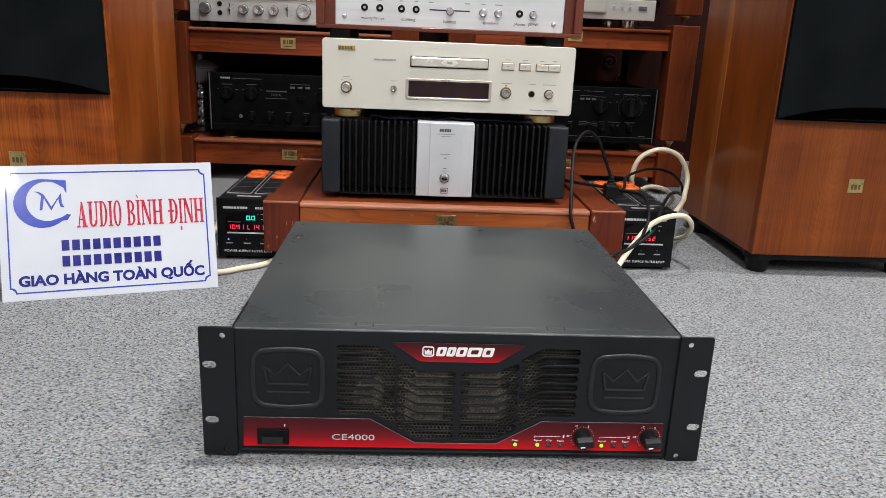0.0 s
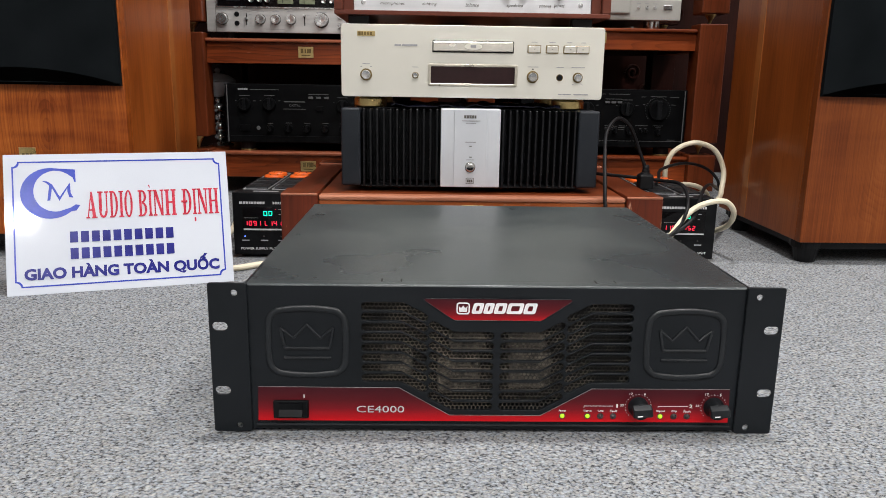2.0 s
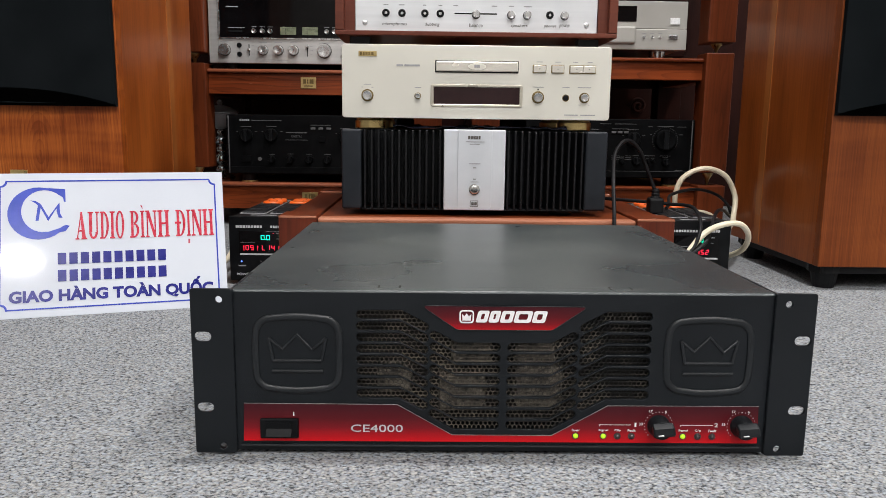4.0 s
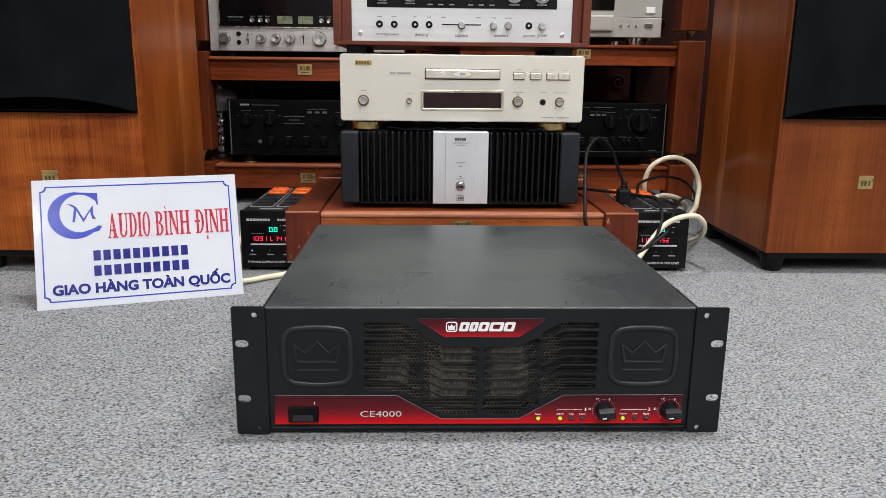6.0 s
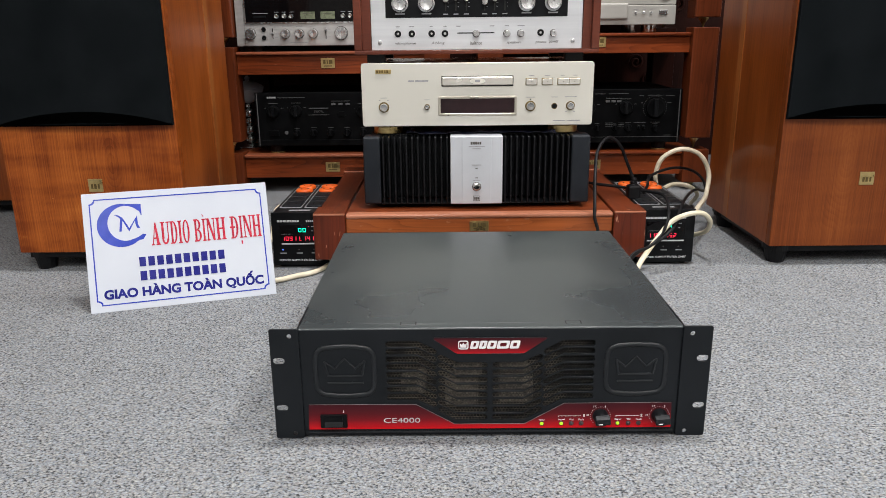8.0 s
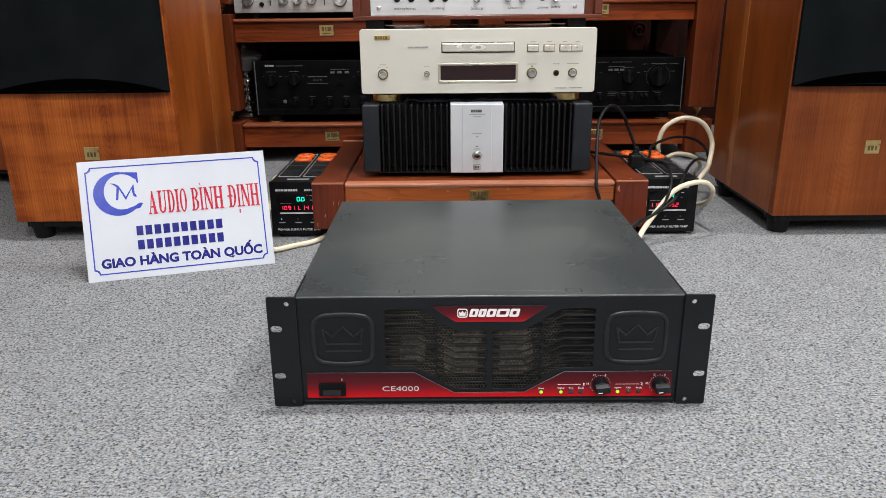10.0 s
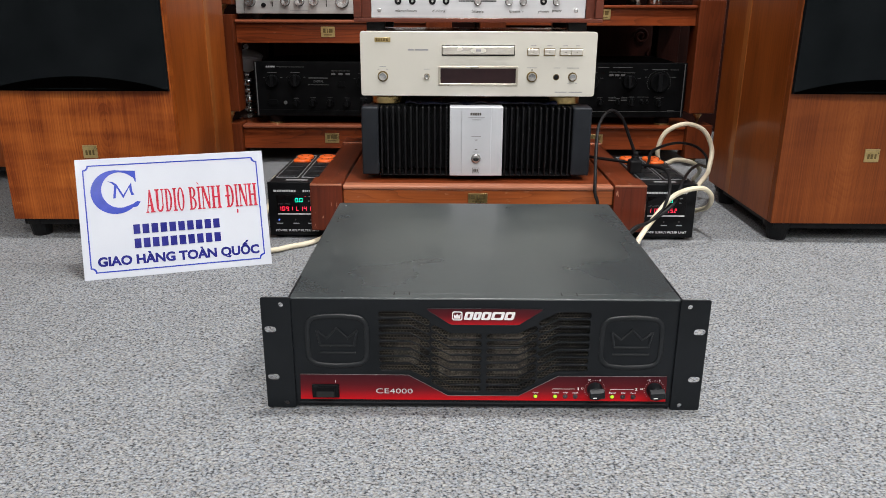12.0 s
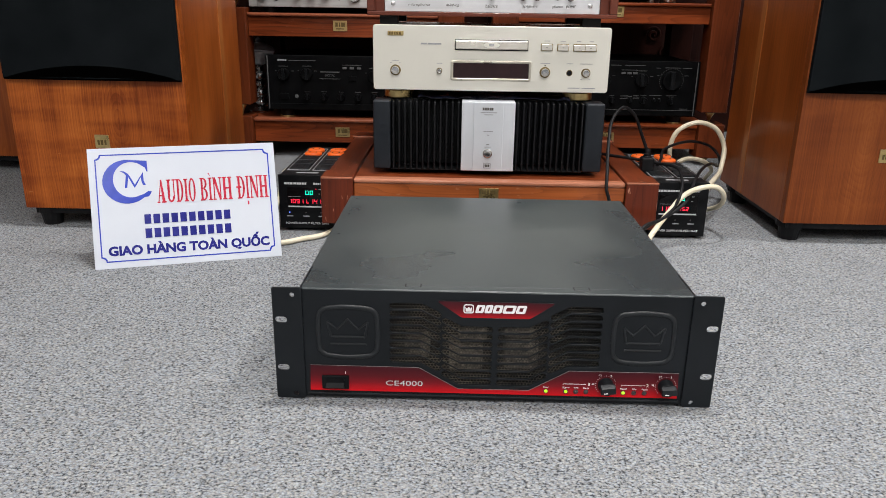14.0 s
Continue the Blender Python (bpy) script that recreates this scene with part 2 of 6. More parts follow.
def cherry_front(name, dark, mid, light, figure, curl):
    """Plain-sawn cherry: long fine growth lines that part round one tall oval figure, mirrored on the matching box."""
    m, nodes, links, b = material(name)
    tc = nodes.new("ShaderNodeTexCoord")

    def calc(op, one, two=None, three=None):
        nd = nodes.new("ShaderNodeMath")
        nd.operation = op
        for k, v in enumerate((one, two, three)):
            if v is None:
                continue
            if isinstance(v, (int, float)):
                nd.inputs[k].default_value = v
            else:
                links.new(v, nd.inputs[k])
        return nd.outputs[0]

    def noise(across, length, detail, rough=0.5):
        mp = nodes.new("ShaderNodeMapping")
        mp.inputs["Scale"].default_value = (across, across, length)
        links.new(tc.outputs["Object"], mp.inputs[0])
        nd = nodes.new("ShaderNodeTexNoise")
        nd.inputs["Scale"].default_value, nd.inputs["Detail"].default_value, nd.inputs["Roughness"].default_value = 1.0, detail, rough
        links.new(mp.outputs[0], nd.inputs["Vector"])
        return nd.outputs[0]

    xyz = nodes.new("ShaderNodeSeparateXYZ")
    links.new(tc.outputs["Object"], xyz.inputs[0])
    dx = calc("SUBTRACT", calc("ABSOLUTE", xyz.outputs[0]), 0.1285)
    dz = calc("MINIMUM", calc("ABSOLUTE", calc("MULTIPLY", calc("SUBTRACT", xyz.outputs[2], 0.208), 0.36)), 0.05)
    r = calc("SQRT", calc("ADD", calc("MULTIPLY", dx, dx), calc("MULTIPLY", dz, dz)))
    drift = calc("MULTIPLY_ADD", noise(7, 1.6, 3), 0.05, r)
    lines = calc("POWER", calc("FRACT", calc("MULTIPLY", drift, 215.0)), 2.2)
    strong = calc("MULTIPLY_ADD", noise(14, 2.2, 2), 0.42 * figure, -0.10 * figure)
    fibre = noise(420, 6, 8, 0.65)
    flame = noise(7, 34, 2)
    tone = noise(13, 1.5, 3)
    v = calc("MULTIPLY_ADD", fibre, 0.62, calc("MULTIPLY_ADD", tone, 0.72, -0.19))
    v = calc("ADD", v, calc("MULTIPLY", calc("SUBTRACT", flame, 0.5), curl))
    v = calc("SUBTRACT", v, calc("MULTIPLY", lines, strong))
    ramp = nodes.new("ShaderNodeValToRGB")
    e = ramp.color_ramp.elements
    e[0].position, e[0].color = 0.30, (*dark, 1)
    e[1].position, e[1].color = 0.82, (*light, 1)
    e.new(0.56).color = (*mid, 1)
    links.new(v, ramp.inputs[0])
    links.new(ramp.outputs[0], b.inputs["Base Color"])
    b.inputs["Roughness"].default_value = 0.42
    b.inputs["Coat Weight"].default_value = 0.06
    b.inputs["Coat Roughness"].default_value = 0.14
    b.inputs["Specular IOR Level"].default_value = 0.2
    bp = nodes.new("ShaderNodeBump")
    bp.inputs["Strength"].default_value, bp.inputs["Distance"].default_value = 0.12, 0.0004
    links.new(fibre, bp.inputs["Height"])
    links.new(bp.outputs[0], b.inputs["Normal"])
    return m


def glowing(name, colour, strength):
    m, nodes, links, b = material(name)
    b.inputs["Base Color"].default_value = (*colour, 1)
    b.inputs["Emission Color"].default_value = (*colour, 1)
    b.inputs["Emission Strength"].default_value = strength
    return m


def carpet_material():
    """Heathered grey loop pile: each loop its own grey, shade between loops darkened in, clumps of charcoal and tan
    yarn.
    """
    m, nodes, links, b = material("grey carpet")
    tc = nodes.new("ShaderNodeTexCoord")

    def noise(scale, detail, rough=0.5, across=1.0):
        mp = nodes.new("ShaderNodeMapping")
        mp.inputs["Scale"].default_value = (across, 1.0, 1.0)
        links.new(tc.outputs["Object"], mp.inputs[0])
        nd = nodes.new("ShaderNodeTexNoise")
        nd.inputs["Scale"].default_value, nd.inputs["Detail"].default_value, nd.inputs["Roughness"].default_value = scale, detail, rough
        links.new(mp.outputs[0], nd.inputs["Vector"])
        return nd.outputs[0]

    def calc(op, one, two, three=None):
        nd = nodes.new("ShaderNodeMath")
        nd.operation = op
        for k, v in enumerate((one, two, three)):
            if isinstance(v, (int, float)):
                nd.inputs[k].default_value = v
            elif v is not None:
                links.new(v, nd.inputs[k])
        return nd.outputs[0]

    # loops lie in wavering rows
    bend = nodes.new("ShaderNodeTexNoise")
    bend.inputs["Scale"].default_value, bend.inputs["Detail"].default_value = 160, 2
    links.new(tc.outputs["Object"], bend.inputs["Vector"])
    shift = nodes.new("ShaderNodeVectorMath")
    shift.operation = "MULTIPLY_ADD"
    shift.inputs[1].default_value = (0.004, 0.004, 0.0)
    links.new(bend.outputs["Color"], shift.inputs[0])
    links.new(tc.outputs["Object"], shift.inputs[2])
    mp = nodes.new("ShaderNodeMapping")
    mp.inputs["Scale"].default_value = (0.8, 1.0, 1.0)
    links.new(shift.outputs[0], mp.inputs[0])
    loops = nodes.new("ShaderNodeTexVoronoi")
    loops.inputs["Scale"].default_value = 500
    links.new(mp.outputs[0], loops.inputs["Vector"])
    sep = nodes.new("ShaderNodeSeparateColor")
    links.new(loops.outputs["Color"], sep.inputs[0])
    clump = noise(330, 4, 0.65, 0.8)
    fibre = noise(1500, 2)
    tuft = calc("MULTIPLY_ADD", sep.outputs[0], 0.2, calc("MULTIPLY_ADD", clump, 0.9, -0.05))
    tuft = calc("MULTIPLY_ADD", fibre, 0.14, calc("ADD", tuft, -0.07))
    # loop edges darken in colour for the shade between them
    gap = calc("MULTIPLY", calc("POWER", loops.outputs["Distance"], 2.0), -0.26)
    pile = calc("ADD", tuft, gap)
    ramp = nodes.new("ShaderNodeValToRGB")
    e = ramp.color_ramp.elements
    e[0].position, e[0].color = 0.24, (0.045, 0.047, 0.052, 1)
    e[1].position, e[1].color = 0.68, (0.41, 0.426, 0.432, 1)
    e.new(0.36).color = (0.19, 0.197, 0.205, 1)
    e.new(0.47).color = (0.262, 0.272, 0.28, 1)
    links.new(pile, ramp.inputs[0])
    # some yarns lean to tan, others to blue
    tint = nodes.new("ShaderNodeValToRGB")
    tint.color_ramp.elements[0].position, tint.color_ramp.elements[0].color = 0.1, (0.93, 0.985, 1.07, 1)
    tint.color_ramp.elements[1].position, tint.color_ramp.elements[1].color = 0.9, (1.07, 1.0, 0.92, 1)
    links.new(sep.outputs[1], tint.inputs[0])
    dye = nodes.new("ShaderNodeMix")
    dye.data_type, dye.blend_type = "RGBA", "MULTIPLY"
    dye.inputs[0].default_value = 0.8
    links.new(ramp.outputs[0], dye.inputs[6])
    links.new(tint.outputs[0], dye.inputs[7])
    wide = nodes.new("ShaderNodeValToRGB")
    wide.color_ramp.elements[0].position, wide.color_ramp.elements[0].color = 0.3, (0.86, 0.86, 0.87, 1)
    wide.color_ramp.elements[1].position, wide.color_ramp.elements[1].color = 0.7, (1.0, 1.0, 1.0, 1)
    links.new(noise(13, 4), wide.inputs[0])
    mixc = nodes.new("ShaderNodeMix")
    mixc.data_type, mixc.blend_type = "RGBA", "MULTIPLY"
    mixc.inputs[0].default_value = 0.7
    links.new(dye.outputs[2], mixc.inputs[6])
    links.new(wide.outputs[0], mixc.inputs[7])
    links.new(mixc.outputs[2], b.inputs["Base Color"])
    b.inputs["Roughness"].default_value = 0.95
    b.inputs["Specular IOR Level"].default_value = 0.1
    bp = nodes.new("ShaderNodeBump")
    bp.inputs["Strength"].default_value, bp.inputs["Distance"].default_value = 0.6, 0.0022
    links.new(pile, bp.inputs["Height"])
    links.new(bp.outputs[0], b.inputs["Normal"])
    return m


def red_print(z0, z1):
    """Printed fade from deep maroon above to bright red below, over the height of the strip."""
    m, nodes, links, b = material("red printed strip")
    tc = nodes.new("ShaderNodeTexCoord")
    sep = nodes.new("ShaderNodeSeparateXYZ")
    links.new(tc.outputs["Object"], sep.inputs[0])
    span = nodes.new("ShaderNodeMapRange")
    span.inputs[1].default_value, span.inputs[2].default_value = z0, z1
    links.new(sep.outputs[2], span.inputs[0])
    nz = nodes.new("ShaderNodeTexNoise")
    nz.inputs["Scale"].default_value = 900
    links.new(tc.outputs["Object"], nz.inputs["Vector"])
    ad = nodes.new("ShaderNodeMath")
    ad.operation = "MULTIPLY_ADD"
    ad.inputs[1].default_value = 0.12
    links.new(nz.outputs[0], ad.inputs[0])
    links.new(span.outputs[0], ad.inputs[2])
    ramp = nodes.new("ShaderNodeValToRGB")
    e = ramp.color_ramp.elements
    e[0].position, e[0].color = 0.08, (0.5, 0.005, 0.010, 1)
    e[1].position, e[1].color = 0.98, (0.048, 0.006, 0.010, 1)
    e.new(0.42).color = (0.17, 0.007, 0.012, 1)
    e.new(0.66).color = (0.085, 0.0065, 0.010, 1)
    links.new(ad.outputs[0], ramp.inputs[0])
    links.new(ramp.outputs[0], b.inputs["Base Color"])
    b.inputs["Roughness"].default_value = 0.32
    b.inputs["Specular IOR Level"].default_value = 0.2
    return m


def dusty_mesh():
    """Dark steel sheet with brown dust drawn on in drifts, thickest left of the middle."""
    m, nodes, links, b = material("dusty grille steel")
    tc = nodes.new("ShaderNodeTexCoord")
    xyz = nodes.new("ShaderNodeSeparateXYZ")
    links.new(tc.outputs["Object"], xyz.inputs[0])
    far = nodes.new("ShaderNodeMath")
    far.operation = "ADD"
    far.inputs[1].default_value = 0.032
    links.new(xyz.outputs[0], far.inputs[0])
    size = nodes.new("ShaderNodeMath")
    size.operation = "ABSOLUTE"
    links.new(far.outputs[0], size.inputs[0])
    nz = nodes.new("ShaderNodeTexNoise")
    nz.inputs["Scale"].default_value, nz.inputs["Detail"].default_value = 60, 6
    links.new(tc.outputs["Object"], nz.inputs["Vector"])
    drift = nodes.new("ShaderNodeMath")
    drift.operation = "MULTIPLY_ADD"
    drift.inputs[1].default_value = -2.3
    links.new(size.outputs[0], drift.inputs[0])
    links.new(nz.outputs[0], drift.inputs[2])
    ramp = nodes.new("ShaderNodeValToRGB")
    e = ramp.color_ramp.elements
    e[0].position, e[0].color = 0.18, (0.018, 0.0175, 0.0175, 1)
    e[1].position, e[1].color = 0.62, (0.15, 0.128, 0.10, 1)
    e.new(0.40).color = (0.085, 0.074, 0.062, 1)
    links.new(drift.outputs[0], ramp.inputs[0])
    links.new(ramp.outputs[0], b.inputs["Base Color"])
    b.inputs["Roughness"].default_value = 0.6
    b.inputs["Specular IOR Level"].default_value = 0.25
    return m


M_CARPET = carpet_material()
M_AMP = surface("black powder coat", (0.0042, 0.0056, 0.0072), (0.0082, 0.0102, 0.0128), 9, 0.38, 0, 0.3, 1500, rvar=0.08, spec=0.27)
# front's black steel with dust, lightened further for glare along the lid
M_AMP_TOP_SHEEN = surface("dusty steel with painted sheen", (0.029, 0.036, 0.039), (0.053, 0.061, 0.061), 7, 0.3, 0, 0.2, 1400, rvar=0.12, spec=0.5)
M_BLACK = surface("satin black plastic", (0.003, 0.0033, 0.004), (0.0065, 0.007, 0.008), 30, 0.45, 0, 0.1, spec=0.14)
M_NIGHT = surface("black painted steel front", (0.0016, 0.0017, 0.002), (0.0034, 0.0036, 0.004), 30, 0.5, 0, 0.1, spec=0.07)
M_KNOB = surface("black knob plastic", (0.006, 0.007, 0.0085), (0.010, 0.0115, 0.0135), 40, 0.42, 0, 0.1, spec=0.22)
M_INSIDE = surface("dark inside", (0.006, 0.006, 0.006), (0.02, 0.018, 0.015), 30, 0.8)
M_MESH = dusty_mesh()
M_DUST = surface("dusty inner parts", (0.012, 0.011, 0.01), (0.24, 0.21, 0.17), 240, 0.7)
M_RED = red_print(0.0115, 0.0425)
M_REDB = red_print(0.1005, 0.1225)
M_WHITE = surface("white print", (0.72, 0.72, 0.72), (0.85, 0.85, 0.85), 200, 0.5)
M_GREY_PRINT = surface("grey print", (0.24, 0.24, 0.25), (0.34, 0.34, 0.35), 200, 0.5)
M_DARK_PRINT = surface("dark print", (0.05, 0.045, 0.04), (0.1, 0.09, 0.08), 200, 0.5)
M_SIGN = surface("white acrylic board", (0.505, 0.53, 0.59), (0.55, 0.575, 0.63), 8, 0.05, rvar=0.02, spec=0.45)
M_BLUE = surface("blue vinyl", (0.022, 0.045, 0.33), (0.035, 0.06, 0.4), 60, 0.22, spec=0.25)
M_NAVY = surface("navy vinyl", (0.011, 0.013, 0.14), (0.02, 0.022, 0.2), 60, 0.22, spec=0.25)
M_REDV = surface("red vinyl", (0.33, 0.008, 0.024), (0.52, 0.03, 0.06), 160, 0.25, spec=0.25)
M_ROTEL = surface("black anodised metal", (0.0035, 0.0038, 0.0045), (0.0075, 0.008, 0.0095), 60, 0.38, 0.1, spec=0.3)
M_CHEEK = surface("charcoal painted metal", (0.009, 0.0115, 0.0155), (0.016, 0.019, 0.024), 20, 0.42, 0.1, 0.1, 1500, spec=0.25)
M_SILVER = surface("brushed silver", (0.64, 0.65, 0.67), (0.74, 0.75, 0.77), 3, 0.36, 0.45, 0.08, 500, (1, 1, 30), 0.05)
M_SATIN = surface("satin silver plate", (0.52, 0.54, 0.575), (0.61, 0.63, 0.665), 8, 0.42, 0.3, 0.05, 1200)
# brushed silver darkened for the receiver's place in the rack's shade
M_SILVER_SHADED = surface("shaded brushed silver", (0.44, 0.43, 0.42), (0.53, 0.52, 0.505), 3, 0.36, 0.45, 0.08, 500, (1, 1, 30), 0.05)
M_SILVW = surface("warm grey silver", (0.40, 0.385, 0.355), (0.47, 0.455, 0.42), 8, 0.4, 0.35, 0.05, 1200)
# front's black, lightened and glossier for highlights along the raised emblems
M_EMBOSS_LIT = surface("lightened raised black coat", (0.006, 0.0076, 0.0094), (0.011, 0.013, 0.0155), 20, 0.36, 0, 0.1, 1500, spec=0.42)
M_STEEL = surface("polished aluminium", (0.42, 0.42, 0.42), (0.66, 0.66, 0.66), 50, 0.2, 1.0)
M_SPUN = surface("spun aluminium", (0.50, 0.50, 0.50), (0.72, 0.72, 0.72), 60, 0.27, 0.92, 0.1, 1400)
M_CHAMP = surface("champagne aluminium", (0.625, 0.605, 0.54), (0.67, 0.648, 0.582), 5, 0.34, 0.25, 0.04, 1500, rvar=0.04)
M_CHAMP2 = surface("bright champagne trim", (0.66, 0.63, 0.56), (0.76, 0.73, 0.66), 20, 0.25, 0.6)
M_BRASS = surface("brass", (0.42, 0.31, 0.13), (0.62, 0.48, 0.22), 60, 0.3, 0.9)
M_BRASSD = surface("dark engraved brass", (0.12, 0.08, 0.03), (0.2, 0.14, 0.05), 60, 0.4, 0.6)
M_GLASS = surface("black display glass", (0.0025, 0.0022, 0.0025), (0.005, 0.0045, 0.005), 10, 0.08, 0, 0, 100, rvar=0.02, spec=0.2)
# display surround darkened in colour for the shade within its bevel
M_CHAMP3 = surface("shaded champagne trim", (0.46, 0.43, 0.36), (0.56, 0.52, 0.44), 20, 0.3, 0.6)
M_DIM = surface("dim grey print", (0.07, 0.07, 0.072), (0.12, 0.12, 0.122), 200, 0.5)
M_BAG = surface("dark blue plastic film", (0.004, 0.005, 0.012), (0.012, 0.013, 0.028), 60, 0.22, 0, 0.4, 90, spec=0.5)
M_GLASSR = surface("smoked display glass", (0.016, 0.007, 0.008), (0.026, 0.011, 0.012), 10, 0.08, 0, 0, 100, rvar=0.02, spec=0.3)
# golden and brown differ in hue, but also carry the lighting of each box
M_CHERRY_LIT = cherry_front("lit golden cherry front", (0.15, 0.027, 0.0035), (0.335, 0.083, 0.0125), (0.53, 0.165, 0.029), 0.75, 0.6)
M_CHERRY_SHADED = cherry_front("shaded brown cherry front", (0.105, 0.021, 0.0035), (0.19, 0.047, 0.009), (0.275, 0.080, 0.0175), 0.36, 0.25)
# side veneers: left box lightened in colour where more light reaches it
M_CHERRYS_SHADED = wood("shaded cherry side", (0.12, 0.024, 0.0036), (0.29, 0.072, 0.0125), "z", 0.36, 0.2, 0.45, 0.8)
M_CHERRYS_LIT = wood("lit golden cherry side", (0.145, 0.029, 0.0041), (0.35, 0.088, 0.0147), "z", 0.36, 0.2, 0.45, 0.8)
M_CHERRYL = wood("pale cherry strip", (0.17, 0.045, 0.009), (0.36, 0.115, 0.026), "z", 0.36, 0.2, 0.3)
M_RACK = wood("red-brown stained wood", (0.055, 0.0095, 0.003), (0.235, 0.047, 0.012), "x", 0.34, 0.12, 0.8, 1.2, 0.2, 0.15)
M_RACKY = wood("red-brown stained rail", (0.055, 0.010, 0.004), (0.165, 0.034, 0.0108), "y", 0.32, 0.15, 0.7, 1.2, 0.25, 0.6)
M_RACKZ = wood("red-brown stained post", (0.045, 0.009, 0.003), (0.14, 0.03, 0.009), "z", 0.36, 0.12, 0.6)
M_STAND = wood("scuffed red-brown wood", (0.066, 0.0125, 0.0045), (0.215, 0.046, 0.0135), "x", 0.3, 0.18, 0.6, 1.0, 0.25, 0.55)
M_STANDZ = wood("scuffed red-brown post", (0.042, 0.0075, 0.0036), (0.13, 0.024, 0.0095), "z", 0.34, 0.12, 0.7, 1.2, 0.2, 0.8)
# stand wood brightened in colour for what the glossy beam reflects
M_BEAM_LIT = wood("glossy orange-brown beam with painted reflection", (0.12, 0.026, 0.007), (0.40, 0.105, 0.028), "x", 0.3, 0.18, 0.7, 1.1, 0.25, 0.35)
M_EDGE = wood("worn pale wood edge", (0.19, 0.06, 0.03), (0.44, 0.175, 0.1), "x", 0.38, 0.15, 0.5, 1.3, 0.2, 0.5)
M_EDGER = wood("rubbed shelf edge", (0.15, 0.036, 0.014), (0.33, 0.1, 0.05), "x", 0.36, 0.15, 0.4)
M_PRINT = surface("pale grey print", (0.42, 0.42, 0.43), (0.55, 0.55, 0.56), 200, 0.5)
M_SPECK = surface("pale dust", (0.13, 0.13, 0.125), (0.24, 0.24, 0.23), 200, 0.7)
M_STRIP_SHADOW = surface("dull edge-shadow line", (0.1, 0.09, 0.09), (0.2, 0.18, 0.18), 60, 0.5)
M_CASE = wood("walnut case", (0.07, 0.017, 0.01), (0.13, 0.032, 0.017), "x", 0.4, 0.2, 0.4)
M_CARVED_RACKSHADE = wood("dark carved wood and rack shade", (0.0065, 0.0017, 0.0012), (0.026, 0.0062, 0.004), "z", 0.5, 0.0, 0.5, 1.0, 0.09)
M_CLOTH = surface("black grille cloth", (0.0040, 0.0052, 0.0060), (0.0076, 0.0092, 0.0105), 12, 0.95, 0, 0.5, 1800, spec=0.03)
M_GRILLE_ARCH = surface("darker black arch", (0.0004, 0.0004, 0.0004), (0.0008, 0.0008, 0.0008), 12, 0.9, spec=0.0)
M_ORANGE = surface("orange plastic", (0.75, 0.1, 0.01), (0.85, 0.15, 0.02), 60, 0.4)
M_CREAM = surface("cream cable sheath", (0.62, 0.55, 0.4), (0.72, 0.65, 0.5), 40, 0.42)
M_RUBBER = surface("black rubber", (0.0035, 0.0035, 0.0042), (0.008, 0.008, 0.009), 60, 0.5, spec=0.2)
M_LEDOFF = surface("unlit lamp", (0.035, 0.025, 0.025), (0.06, 0.05, 0.05), 100, 0.3)
M_METER = surface("meter face", (0.1, 0.12, 0.07), (0.2, 0.22, 0.14), 100, 0.3)
M_WALL = surface("beige wall paint", (0.42, 0.4, 0.37), (0.48, 0.46, 0.43), 3, 0.7, 0, 0.1, 200)
M_CEIL = surface("white ceiling paint", (0.78, 0.78, 0.77), (0.83, 0.83, 0.82), 3, 0.8, 0, 0.05, 200)
G_LED = glowing("lit yellow-green lamp", (0.36, 0.55, 0.015), 0.8)
G_GREEN = glowing("green figures", (0.0, 0.95, 0.55), 1.5)
G_RED = glowing("red figures", (1.0, 0.02, 0.06), 1.5)
G_BLUE = glowing("blue lamp", (0.1, 0.2, 1.0), 2.0)
G_PANEL = glowing("ceiling light diffuser", (1.0, 0.98, 0.95), 6.0)

# ---- the room ----
def slab(name, x0, x1, y0, y1, z0, z1, mat, label, category):
    ob = part(name, box(x0, x1, y0, y1, z0, z1), mat, None)
    return tagged(ob, label, category, kind="structure")


XW, XE, YS, YN, ZC = -3.3, 2.9, -5.6, 1.95, 2.75
slab("floor", XW, XE, YS, YN, -0.1, 0.0, M_CARPET, "heathered grey loop-pile carpet over the whole floor", "floor")
slab("wall_north", XW, XE, YN, YN + 0.12, 0, ZC, M_CARVED_RACKSHADE, "dark brown carved wood panelling behind the racks", "wall")
slab("wall_south", XW, XE, YS - 0.12, YS, 0, ZC, M_WALL, "plain off-white painted wall", "wall")
slab("wall_west", XW - 0.12, XW, YS - 0.12, YN + 0.12, 0, ZC, M_WALL, "plain off-white painted wall", "wall")
slab("wall_east", XE, XE + 0.12, YS - 0.12, YN + 0.12, 0, ZC, M_WALL, "plain off-white painted wall", "wall")
slab("ceiling", XW - 0.12, XE + 0.12, YS - 0.12, YN + 0.12, ZC, ZC + 0.12, M_CEIL, "plain white painted ceiling", "ceiling")


def ceiling_light(x, y):
    t = thing("ceiling_light", x, y, ZC, label="round white recessed ceiling downlight with a glowing diffuser", category="ceiling light", group="ceiling lights")
    part("frame", lathe([(0.14, 0.0), (0.14, -0.006), (0.125, -0.012), (0.118, -0.004), (0.118, -0.001)], (0, 0, -0.001), "z", 32), M_WHITE, t)
    part("diffuser", lathe([(0.116, 0.0), (0.116, -0.004)], (0, 0, -0.006), "z", 32), G_PANEL, t)
    lamp = bpy.data.lights.new("downlight", "AREA")
    lamp.shape, lamp.size, lamp.energy, lamp.color = "DISK", 0.23, LAMP_W, (1.0, 0.985, 0.975)
    lo = new("downlight", lamp)
    lo.matrix_basis = pose(x, y, ZC - 0.02)
    return t


